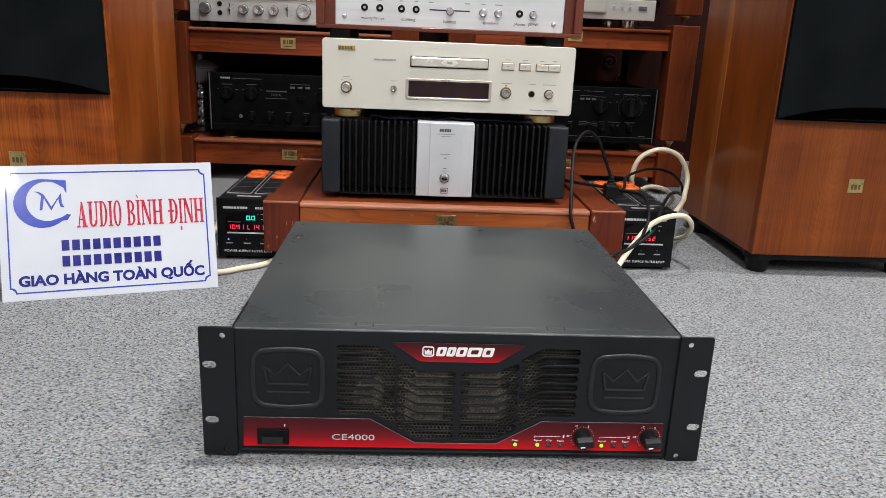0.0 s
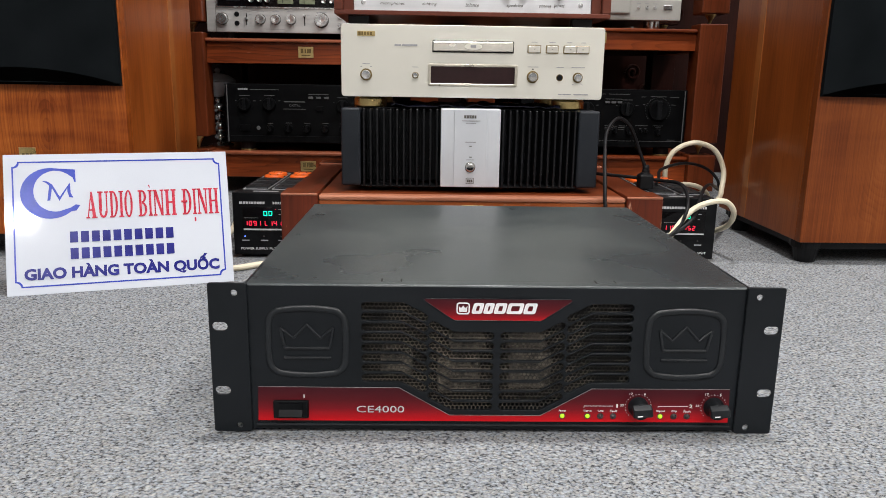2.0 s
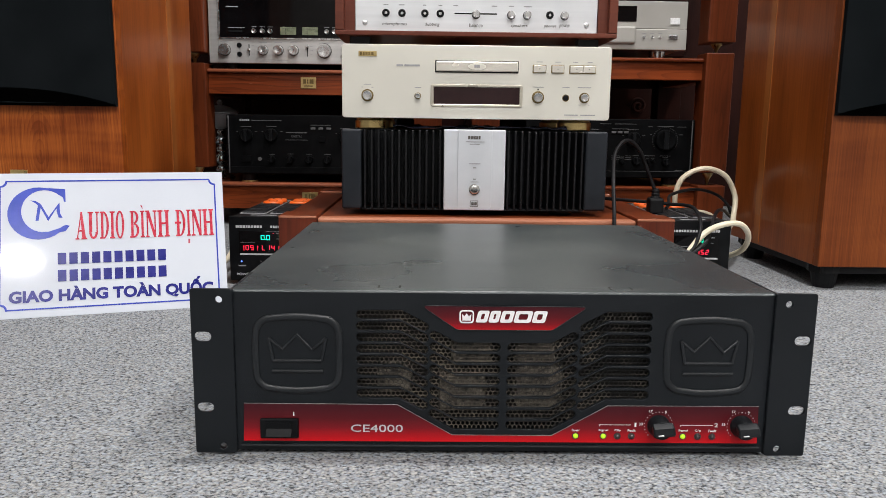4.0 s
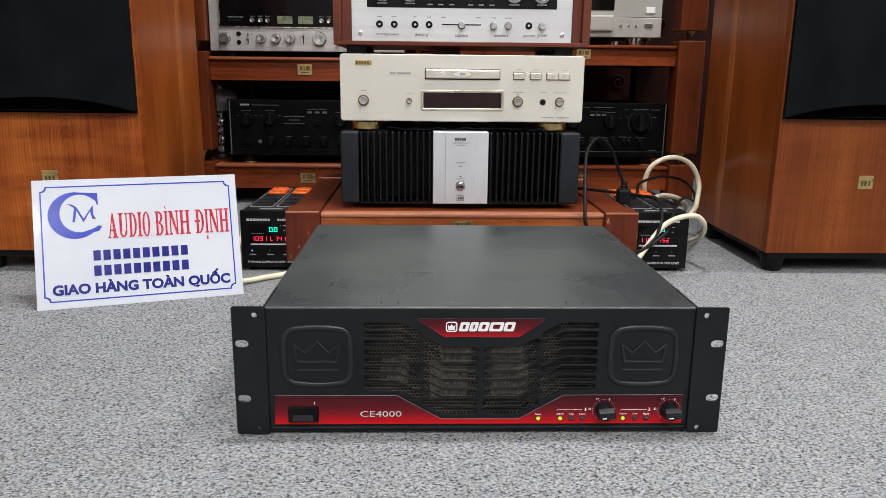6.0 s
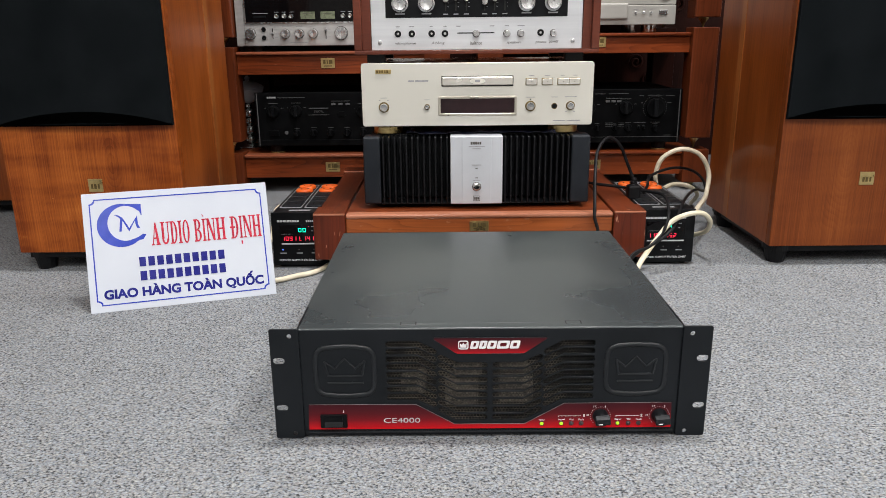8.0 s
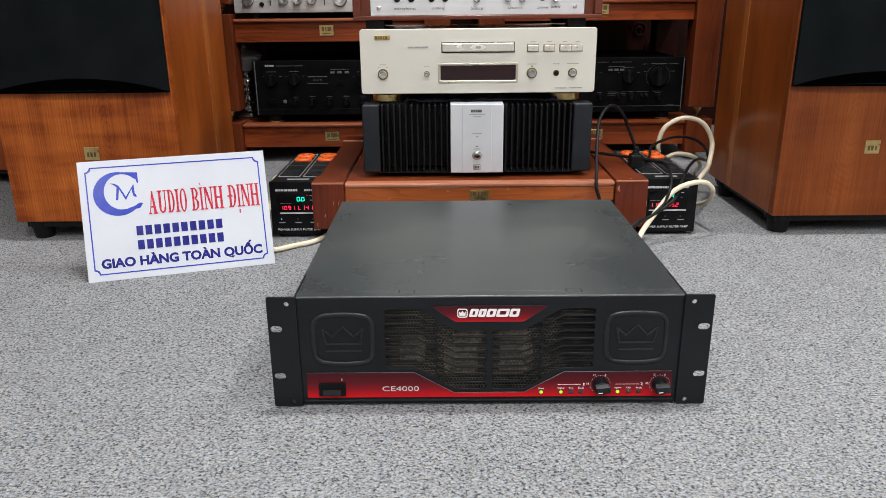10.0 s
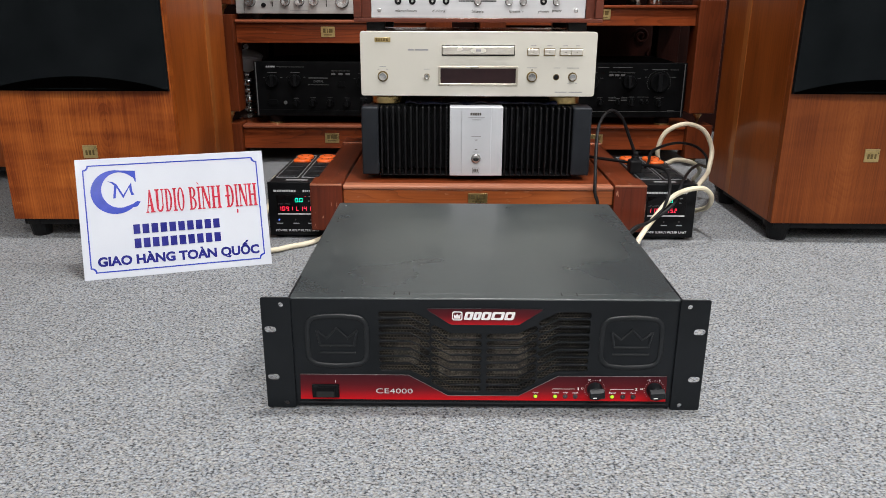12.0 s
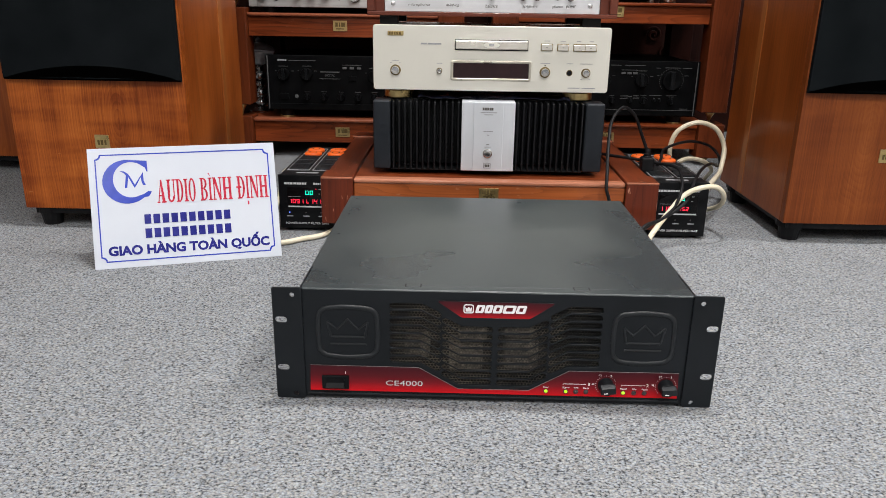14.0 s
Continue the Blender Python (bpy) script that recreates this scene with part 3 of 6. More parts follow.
for lx, ly in ((-0.25, -4.0), (-1.3, -2.6), (2.5, -4.4), (1.25, -1.85), (0.1, -1.7), (0.1, 0.35), (1.6, 0.35)):
    ceiling_light(lx, ly)


# ---- rack amplifier on the carpet ----
def perforated(zones, pitch, hole, y, thick):
    """Steel sheet with rows of round-cornered six-sided holes, over the given zones (x0, x1, z0, z1)."""
    verts, faces = [], []
    dz = pitch * math.sqrt(3) / 2
    for x0, x1, z0, z1 in zones:
        row = 0
        z = z0
        while z < z1:
            x = x0 + (pitch / 2 if row % 2 else 0)
            while x < x1:
                i = len(verts)
                for r, yy in ((pitch / math.sqrt(3), y), (hole, y), (hole, y + thick)):
                    for k in range(6):
                        a = radians(30 + 60 * k)
                        verts.append((x + r * math.cos(a), yy, z + r * math.sin(a)))
                for k in range(6):
                    n = (k + 1) % 6
                    faces.append((i + k, i + n, i + 6 + n, i + 6 + k))
                    faces.append((i + 6 + k, i + 6 + n, i + 12 + n, i + 12 + k))
                x += pitch
            z += dz
            row += 1
    me = bpy.data.meshes.new("perforated")
    me.from_pydata(verts, [], faces)
    return me


def rack_amplifier():
    t = thing("rack_amplifier", 0, 0, 0, label="black rack-mount power amplifier with red front strip, on carpet", category="amplifier")
    # chassis and lid
    body = bmesh.new()
    add_box(body, -0.2085, -0.2065, 0.008, 0.402, 0.004, 0.1305)
    add_box(body, 0.2065, 0.2085, 0.008, 0.402, 0.004, 0.1305)
    add_box(body, -0.2065, 0.2065, 0.400, 0.402, 0.004, 0.1305)
    add_box(body, -0.2065, 0.2065, 0.008, 0.400, 0.004, 0.006)
    part("chassis", body, M_AMP, t)
    part("lid", box(-0.2122, 0.2122, 0.0165, 0.4035, 0.1308, 0.1336, 0.0009), M_AMP_TOP_SHEEN, t, "black steel lid, dusty, its sheen put into the colour")
    for x in (-0.09, 0.092):
        part("lid_notch", box(x - 0.009, x + 0.009, 0.0112, 0.0212, 0.1326, 0.13385, 0.0001), M_INSIDE, t, "dark slot round the lid tab")
        part("lid_tab", box(x - 0.0075, x + 0.0075, 0.0115, 0.02, 0.1328, 0.1343, 0.0005), M_AMP_TOP_SHEEN, t)
    for x, y in ((-0.2, 0.385), (0.2, 0.385), (-0.2, 0.2), (0.2, 0.2)):
        part("lid_screw", lathe([(0.0022, 0), (0.0022, 0.0004), (0.0015, 0.0007)], (x, y, 0.1336), "z", 12), M_AMP_TOP_SHEEN, t)
    for x, y, s in ((0.17, 0.33, 0.0012), (0.19, 0.24, 0.0009), (0.13, 0.07, 0.0008), (0.15, 0.075, 0.0008), (-0.15, 0.1, 0.0008), (-0.12, 0.3, 0.0007), (0.05, 0.15, 0.0006), (0.185, 0.36, 0.0008), (-0.185, 0.05, 0.0007)):
        part("dust_speck", lathe([(s, 0), (s * 0.6, 0.0003)], (x, y, 0.1336), "z", 6), M_SPECK, t)
    # front sheet with four banks of bent air slots
    r, step, rows = 0.0036, 0.00911, 8
    outl = [rounded(-0.2096, 0.2096, 0.0035, 0.1322, 0.002)]
    for k in range(rows):
        zt = 0.1145 - k * step
        zc = zt - 0.0255
        for s in (-1, 1):
            outl.append(pill([(s * 0.1115, zt), (s * 0.0805, zt), (s * 0.0625, zt - 0.0095)], r))
            outl.append(pill([(s * 0.0545, zc + 0.0092), (s * 0.0375, zc), (s * 0.0062, zc)], r))
    part("front_panel", plate(outl, 0.003, 0.003, 0.0004), M_AMP, t)
    hood = spline([(0.0, 0.003, 0.1318), (0.0, 0.0038, 0.1333), (0.0, 0.0065, 0.1338), (0.0, 0.0160, 0.1338)], 4)
    bm = bmesh.new()
    a = [bm.verts.new((-0.2096, p.y, p.z)) for p in hood]
    b = [bm.verts.new((0.2096, p.y, p.z)) for p in hood]
    for i in range(len(hood) - 1):
        bm.faces.new((a[i], a[i + 1], b[i + 1], b[i]))
    ext = bmesh.ops.extrude_face_region(bm, geom=list(bm.faces))
    for v in [g for g in ext["geom"] if isinstance(g, bmesh.types.BMVert)]:
        v.co += Vector((0, 0.0015, -0.0012))
    # bent edge shares the lid's lightened colour
    part("front_edge", bm, M_AMP_TOP_SHEEN, t, smooth=True)
    part("grille_mesh", perforated([(-0.117, -0.0565, 0.034, 0.121), (0.0577, 0.117, 0.034, 0.121), (-0.0562, 0.0565, 0.019, 0.106)], 0.0036, 0.00166, 0.0070, 0.0007),
         M_MESH, t, "perforated steel sheet behind the slots")
    part("inner_shroud", box(-0.2, 0.2, 0.06, 0.062, 0.008, 0.128), M_INSIDE, t)
    for x0, x1, z0, z1 in ((-0.05, -0.012, 0.03, 0.062), (-0.04, -0.008, 0.068, 0.096), (0.012, 0.05, 0.034, 0.07), (0.01, 0.044, 0.072, 0.098), (-0.1, -0.072, 0.046, 0.066)):
        part("inner_block", box(x0, x1, 0.019, 0.05, z0, z1, 0.003), M_DUST, t, "dusty component seen through the grille")
    # raised emblems
    for cx in (-0.1605, 0.1605):
        ring = [(cx + p[0], 0.0026, 0.083 + p[1]) for p in rounded(-0.0305, 0.0305, -0.0262, 0.0262, 0.0085, 8)]
        ring = [q for a, b in zip(ring, ring[1:] + ring[:1]) for q in [tuple(a[i] + (b[i] - a[i]) * k / 6 for i in range(3)) for k in range(6 if (Vector(b) - Vector(a)).length > 0.01 else 1)]]
        bulged = [(x, y, z + (0.0036 if z > 0.083 else -0.0036) * (1 - ((x - cx) / 0.0307) ** 2)) for x, y, z in ring]
        bulged = [(x + (0.0022 if x > cx else -0.0022) * max(0, 1 - ((z - 0.083) / 0.03) ** 2), y, z) for x, y, z in bulged]
        part("emblem_frame", tube(bulged, 0.0027, 12, True, 0.62), M_EMBOSS_LIT, t, smooth=True)
        cr = bmesh.new()
        for line in (((-0.0185, 0.0955), (-0.0095, 0.0865), (0.0, 0.0985), (0.0095, 0.0865), (0.0185, 0.0955)),
                     ((-0.0185, 0.0955), (-0.0155, 0.0775)), ((0.0185, 0.0955), (0.0155, 0.0775)),
                     ((-0.0155, 0.0775), (0.0155, 0.0775)), ((-0.0165, 0.0690), (0.0165, 0.0690))):
            add_tube(cr, [(cx + u * 1.2, 0.0026, v) for u, v in line], 0.0014, 8, False, 0.85)
        part("emblem", cr, M_EMBOSS_LIT, t, smooth=True)
    # maker's badge over the middle vents
    shape = [(-0.0612, 0.1222), (-0.0622, 0.1212), (-0.0615, 0.1200), (-0.0385, 0.1042), (-0.036, 0.1032), (0.036, 0.1032), (0.0385, 0.1042), (0.0615, 0.1200), (0.0622, 0.1212), (0.0612, 0.1222)]
    part("badge", plate([shape], 0.0014, 0.0020, 0.0003), M_REDB, t, "red trapezoid badge with white shapes")
    part("badge_rim", tube([(u, 0.0020, v) for u, v in shape], 0.00035, 6, True), M_AMP, t)
    part("badge_mark", plate([rounded(-0.0352, -0.0240, 0.1087, 0.1191, 0.0026), rounded(-0.0341, -0.0251, 0.1098, 0.1180, 0.0018)], 0.0004, 0.0014), M_WHITE, t)
    part("badge_mark_inner", plate([[(-0.0328, 0.1108), (-0.0264, 0.1108), (-0.0260, 0.1160), (-0.0278, 0.1140), (-0.0296, 0.1165), (-0.0314, 0.1140), (-0.0332, 0.1160)]], 0.0004, 0.0014), M_WHITE, t)
    x = -0.0228
    for w in (0.0098, 0.0088, 0.0106, 0.0142, 0.0112):
        lean = 0.26
        outer = [(u + (v - 0.1094) * lean, v) for u, v in rounded(x, x + w - 0.0010, 0.1094, 0.1187, 0.0016, 4)]
        inner = [(u + (v - 0.1094) * lean, v) for u, v in rounded(x + 0.0031, x + w - 0.0041, 0.1118, 0.1163, 0.0008, 3)]
        part("badge_stroke", plate([outer, inner], 0.0004, 0.0014), M_WHITE, t)
        x += w
    # red strip along the foot of the front
    top = [(-0.203, 0.0425), (-0.083, 0.0422), (-0.0395, 0.0172), (0.0395, 0.0172), (0.083, 0.0422), (0.203, 0.0425)]
    part("red_strip", plate([[(-0.204, 0.0115), (0.204, 0.0115)] + top[::-1]], 0.001, 0.0021), M_RED, t, "printed strip fading from maroon to bright red")
    # dull line stands for the shadow along the strip's top edge
    part("strip_line", tube([(u, 0.0021, v) for u, v in top], 0.0003, 5), M_STRIP_SHADOW, t)
    part("front_foot_edge", tube([(-0.2055, 0.0025, 0.0078), (0.2055, 0.0025, 0.0078)], 0.0016, 8), M_AMP, t)
    sw = part("power_switch", box(-0.1905, -0.1605, -0.0006, 0.003, 0.0145, 0.0305, 0.0008), M_BLACK, t, "black rocker switch")
    rk = bmesh.new()
    sec = [(-0.0006, 0.0165), (-0.0042, 0.0175), (-0.0012, 0.0228), (-0.0024, 0.0285), (-0.0006, 0.0285)]
    lo = [rk.verts.new((-0.1855, y, z)) for y, z in sec]
    hi = [rk.verts.new((-0.1655, y, z)) for y, z in sec]
    rk.faces.new(lo)
    rk.faces.new(hi)
    for i in range(len(sec)):
        j = (i + 1) % len(sec)
        rk.faces.new((lo[i], lo[j], hi[j], hi[i]))
    part("rocker", rk, M_BLACK, sw)
    bars(t, [(-0.1647, -0.1639)], 0.0325, 0.0355, 0.0018, M_WHITE, "switch_mark")
    lettering(t, "CE4000", -0.1195, -0.0785, 0.0195, 0.0255, 0.0018, M_PRINT, "model_number")
    for x, lit, word in ((0.0585, 1, "Power"), (0.0805, 1, "Signal"), (0.0918, 0, "Clip"), (0.1030, 0, "Fault"), (0.1440, 1, "Signal"), (0.1560, 0, "Clip"), (0.1675, 0, "Fault")):
        part("lamp_bezel", tube([(x + 0.0024 * math.cos(k * math.pi / 8), 0.0018, 0.0172 + 0.0024 * math.sin(k * math.pi / 8)) for k in range(16)], 0.00045, 6, True), M_LEDOFF, t)
        lamp = part("indicator", lathe([(0.0021, 0), (0.002, 0.0008), (0.0013, 0.0018), (0.0005, 0.0021)], (x, 0.002, 0.0172), "y", 12), G_LED if lit else M_LEDOFF, t,
                    "lit yellow-green lamp" if lit else "dark unlit lamp", True)
        wd = 0.00062 * len(word)
        lettering(t, word, x - wd, x + wd, 0.0210, 0.0230, 0.0018, M_WHITE, "indicator_word")
    for x0, x1, word in ((0.077, 0.1065, "1"), (0.1415, 0.1715, "2")):
        bars(t, [(x0, x1 - 0.004)], 0.0264, 0.0267, 0.0018, M_WHITE, "bracket_line")
        bars(t, [(x0, x0 + 0.0003)], 0.0252, 0.0264, 0.0018, M_WHITE, "bracket_tick")
        lettering(t, word, x1 - (0.0014 if word == "1" else 0.0026), x1, 0.0252, 0.0285, 0.0018, M_WHITE, "channel_number")
    for x in (0.1242, 0.1902):
        k = part("level_knob", lathe([(0.0089, 0), (0.0089, 0.0022), (0.0082, 0.0034), (0.0077, 0.0105), (0.007, 0.0118), (0.003, 0.012)], (x, 0.002, 0.0262), "y", 32), M_KNOB, t, "black round level knob", True)
        gp = bmesh.new()
        sec = [(-0.0095, -0.0026), (-0.0152, -0.0026), (-0.0160, -0.0016), (-0.0146, 0.0040), (-0.0095, 0.0066)]
        ends = []
        for u in (-0.0082, -0.0072, 0.0074, 0.0085):
            inset = 0.82 if u in (-0.0082, 0.0085) else 1.0
            ends.append([gp.verts.new((u, -0.0095 + (y + 0.0095) * inset, z * inset)) for y, z in sec])
        for a, b in zip(ends, ends[1:]):
            for q in range(5):
                gp.faces.new((a[q], a[(q + 1) % 5], b[(q + 1) % 5], b[q]))
        gp.faces.new(ends[0])
        gp.faces.new(ends[-1])
        gp.transform(Matrix.Translation((x, 0, 0.0262)) @ Matrix.Rotation(radians(-5), 4, "Y"))
        part("grip", gp, M_KNOB, k)
        pt = box(-0.0052, -0.0008, -0.0162, -0.0150, -0.0013, -0.0005)
        pt.transform(Matrix.Translation((x, 0, 0.0262)) @ Matrix.Rotation(radians(-5), 4, "Y"))
        part("pointer", pt, M_WHITE, k)
        bm = bmesh.new()
        for i in range(21):
            a = radians(-45 + 13.5 * i)
            d = 0.00036 if i % 2 == 0 else 0.00024
            u, v = x + 0.0112 * math.cos(a), 0.0262 + 0.0112 * math.sin(a)
            add_box(bm, u - d, u + d, 0.0016, 0.002, v - d, v + d)
        part("dial_scale", bm, M_PRINT, t)
        for word, u, v in (("17", -0.0068, 0.0118), ("6", 0.0052, 0.0118), ("33", -0.0142, 0.0012), ("0", 0.0075, -0.0098)):
            wd = 0.0007 * len(word)
            lettering(t, word, x + u - wd, x + u + wd, 0.0262 + v - 0.001, 0.0262 + v + 0.001, 0.0018, M_WHITE, "dial_number")
    # rack ears
    for s in (-1, 1):
        o = [rounded(min(s * 0.2413, s * 0.2092), max(s * 0.2413, s * 0.2092), 0.002, 0.1345, 0.0022)]
        for z in (0.0968, 0.0397):
            o.append(pill([(s * 0.2297 if s > 0 else -0.2353, z), (s * 0.2353 if s > 0 else -0.2297, z)], 0.0037))
        for z in (0.126, 0.0078):
            o.append(circle(s * 0.2195, z, 0.0027))
        ear = part("rack_ear", plate(o, 0.0026, 0.0, 0.0004), M_AMP, t)
        fl = bmesh.new()
        add_box(fl, min(s * 0.2088, s * 0.2118), max(s * 0.2088, s * 0.2118), 0.0006, 0.07, 0.0025, 0.134, 0.001)
        part("ear_flange", fl, M_AMP, ear)
    for x, y in ((-0.18, 0.04), (0.18, 0.04), (-0.18, 0.36), (0.18, 0.36)):
        part("foot", lathe([(0.008, 0.0), (0.009, 0.004)], (x, y, 0.0), "z", 14), M_RUBBER, t)
    return t


rack_amplifier()


# ---- shop sign ----
def arc_band(cx, cz, ro, so, ri, si, a0, a1, n=10):
    """Pieces of a bowed stroke between an outer and an inner ellipse."""
    out = []
    for k in range(n):
        p, q = radians(a0 + (a1 - a0) * k / n), radians(a0 + (a1 - a0) * (k + 1) / n)
        out.append([(cx + ro * math.cos(p), cz + so * math.sin(p)), (cx + ro * math.cos(q), cz + so * math.sin(q)), (cx + ri * math.cos(q), cz + si * math.sin(q)), (cx + ri * math.cos(p), cz + si * math.sin(p))])
    return out


def slab_letter(c):
    """Strokes of a capital in a unit box."""
    def bar(a, b, e, f):
        return [(a, e), (b, e), (b, f), (a, f)]

    def stem(a, b, z0=0.0, z1=1.0, s=0.1):
        return [bar(a, b, z0, z1), bar(a - s, b + s, 0.0, 0.055), bar(a - s, b + s, 0.945, 1.0)]

    if c == "A":
        return [[(0.1, 0), (0.2, 0), (0.52, 0.9), (0.46, 1)], [(0.58, 0), (0.9, 0), (0.58, 1), (0.42, 1)], bar(0.25, 0.7, 0.28, 0.34), bar(0.0, 0.32, 0, 0.055), bar(0.5, 1.0, 0, 0.055)]
    if c == "U":
        return [bar(0.12, 0.38, 0.25, 1), bar(0.76, 0.88, 0.25, 1), bar(0.0, 0.5, 0.945, 1), bar(0.64, 1.0, 0.945, 1)] + arc_band(0.5, 0.25, 0.38, 0.25, 0.17, 0.17, 180, 360)
    if c in "DĐ":
        return stem(0.12, 0.38, s=0.12) + arc_band(0.4, 0.5, 0.58, 0.5, 0.32, 0.44, -90, 90, 14) + ([bar(-0.08, 0.55, 0.47, 0.55)] if c == "Đ" else [])
    if c in "IÌỊ":
        more = {"I": [], "Ì": [[(0.1, 1.2), (0.42, 1.2), (0.66, 1.08), (0.54, 1.08)]], "Ị": [bar(0.3, 0.68, -0.28, -0.12)]}[c]
        return stem(0.26, 0.74, s=0.24) + more
    if c == "O":
        return arc_band(0.5, 0.5, 0.5, 0.52, 0.24, 0.45, 0, 360, 24)
    if c == "B":
        return stem(0.12, 0.38, s=0.12) + arc_band(0.42, 0.755, 0.5, 0.245, 0.24, 0.185, -90, 90) + arc_band(0.42, 0.27, 0.56, 0.27, 0.3, 0.21, -90, 90)
    if c == "N":
        return [bar(0.1, 0.22, 0, 1), bar(0.8, 0.92, 0, 1), [(0.06, 1), (0.34, 1), (0.94, 0), (0.72, 0)], bar(0.0, 0.34, 0, 0.055), bar(-0.02, 0.3, 0.945, 1), bar(0.66, 1.02, 0.945, 1)]
    return stem(0.1, 0.34) + stem(0.66, 0.9) + [bar(0.3, 0.7, 0.47, 0.54)]


def shop_sign():
    t = thing("shop_sign", -0.635, 0.398, 0.0, -20.5, 0, 17.8, label="white acrylic sign with blue border and red and navy lettering", category="sign")
    W, H = 0.301, 0.2
    part("board", box(0, W, 0, 0.004, 0, H, 0.0006), M_SIGN, t)
    y = -0.0004

    def border(d, c):
        """A rim line set in by d, with scooped corners of radius c."""
        out = []
        for cx, cz, a0 in ((W - d, H - d, 270), (d, H - d, 0), (d, d, 90), (W - d, d, 180)):
            for k in range(7):
                a = radians(a0 - 90 * k / 6)
                out.append((cx + c * math.cos(a), cz + c * math.sin(a)))
        return out

    part("border_line", plate([border(0.0105, 0.0075), border(0.0125, 0.0075)], 0.0004, y), M_BLUE, t)
    def arc(cx, cz, a, b, p, q, n=22):
        return [(cx + a * math.cos(radians(p + (q - p) * k / n)), cz + b * math.sin(radians(p + (q - p) * k / n))) for k in range(n + 1)]

    # crescent with a flat upper end and a pointed tail
    crescent = [(0.0913, 0.1768)] + arc(0.0585, 0.1430, 0.0382, 0.0367, 78, 312) + [(0.0910, 0.1168), (0.0962, 0.1246), (0.0908, 0.1258), (0.0840, 0.1215)] + arc(0.0650, 0.1460, 0.0281, 0.0296, 292, 58)[1:] + [(0.0880, 0.1650), (0.0900, 0.1584), (0.0916, 0.1584)]
    part("logo_crescent", plate([crescent], 0.0004, y), M_BLUE, t)
    part("logo_zigzag", plate([[(0.0478, 0.1614), (0.0547, 0.1604), (0.0611, 0.1557), (0.0703, 0.1375), (0.0839, 0.1578), (0.0846, 0.1427), (0.0877, 0.1358), (0.0825, 0.1367), (0.0804, 0.1446), (0.0802, 0.1496),
                                (0.0698, 0.1316), (0.0607, 0.1507), (0.0580, 0.1326), (0.0543, 0.1325), (0.0573, 0.1542), (0.0536, 0.1578)]], 0.0004, y), M_BLUE, t)
    # condensed slab-serif capitals
    row = (("A", 0.1035, 0.1182), ("U", 0.1190, 0.1335), ("D", 0.1345, 0.1462), ("I", 0.1470, 0.1538), ("O", 0.1546, 0.1658), ("B", 0.1732, 0.1855), ("Ì", 0.1866, 0.1928), ("N", 0.1938, 0.2085), ("H", 0.2097, 0.2258),
           ("Đ", 0.2340, 0.2475), ("Ị", 0.2485, 0.2545), ("N", 0.2555, 0.2700), ("H", 0.2710, 0.2860))
    for c, a, b in row:
        bm = bmesh.new()
        for i, poly in enumerate(slab_letter(c)):
            d = i * 0.00002
            lo = [bm.verts.new((a + (b - a) * u, y - d, 0.1046 + 0.0388 * v)) for u, v in poly]
            hi = [bm.verts.new((a + (b - a) * u, y - 0.0003 - d, 0.1046 + 0.0388 * v)) for u, v in poly]
            bm.faces.new(lo)
            bm.faces.new(hi)
            for k in range(len(poly)):
                n = (k + 1) % len(poly)
                bm.faces.new((lo[k], lo[n], hi[n], hi[k]))
        part("letter", bm, M_REDV, t)
    for z in (0.0709, 0.0472):
        for k in range(10):
            x = 0.0812 + k * 0.0142
            part("number_bar", box(x, x + 0.0104, y - 0.0003, y, z, z + 0.0158), M_NAVY, t)
    lettering(t, "GIAO HÀNG TOÀN QUỐC", 0.0222, 0.2815, 0.0176, 0.0452, y, M_NAVY, "lettering", 0, 0.044)
    return t


shop_sign()


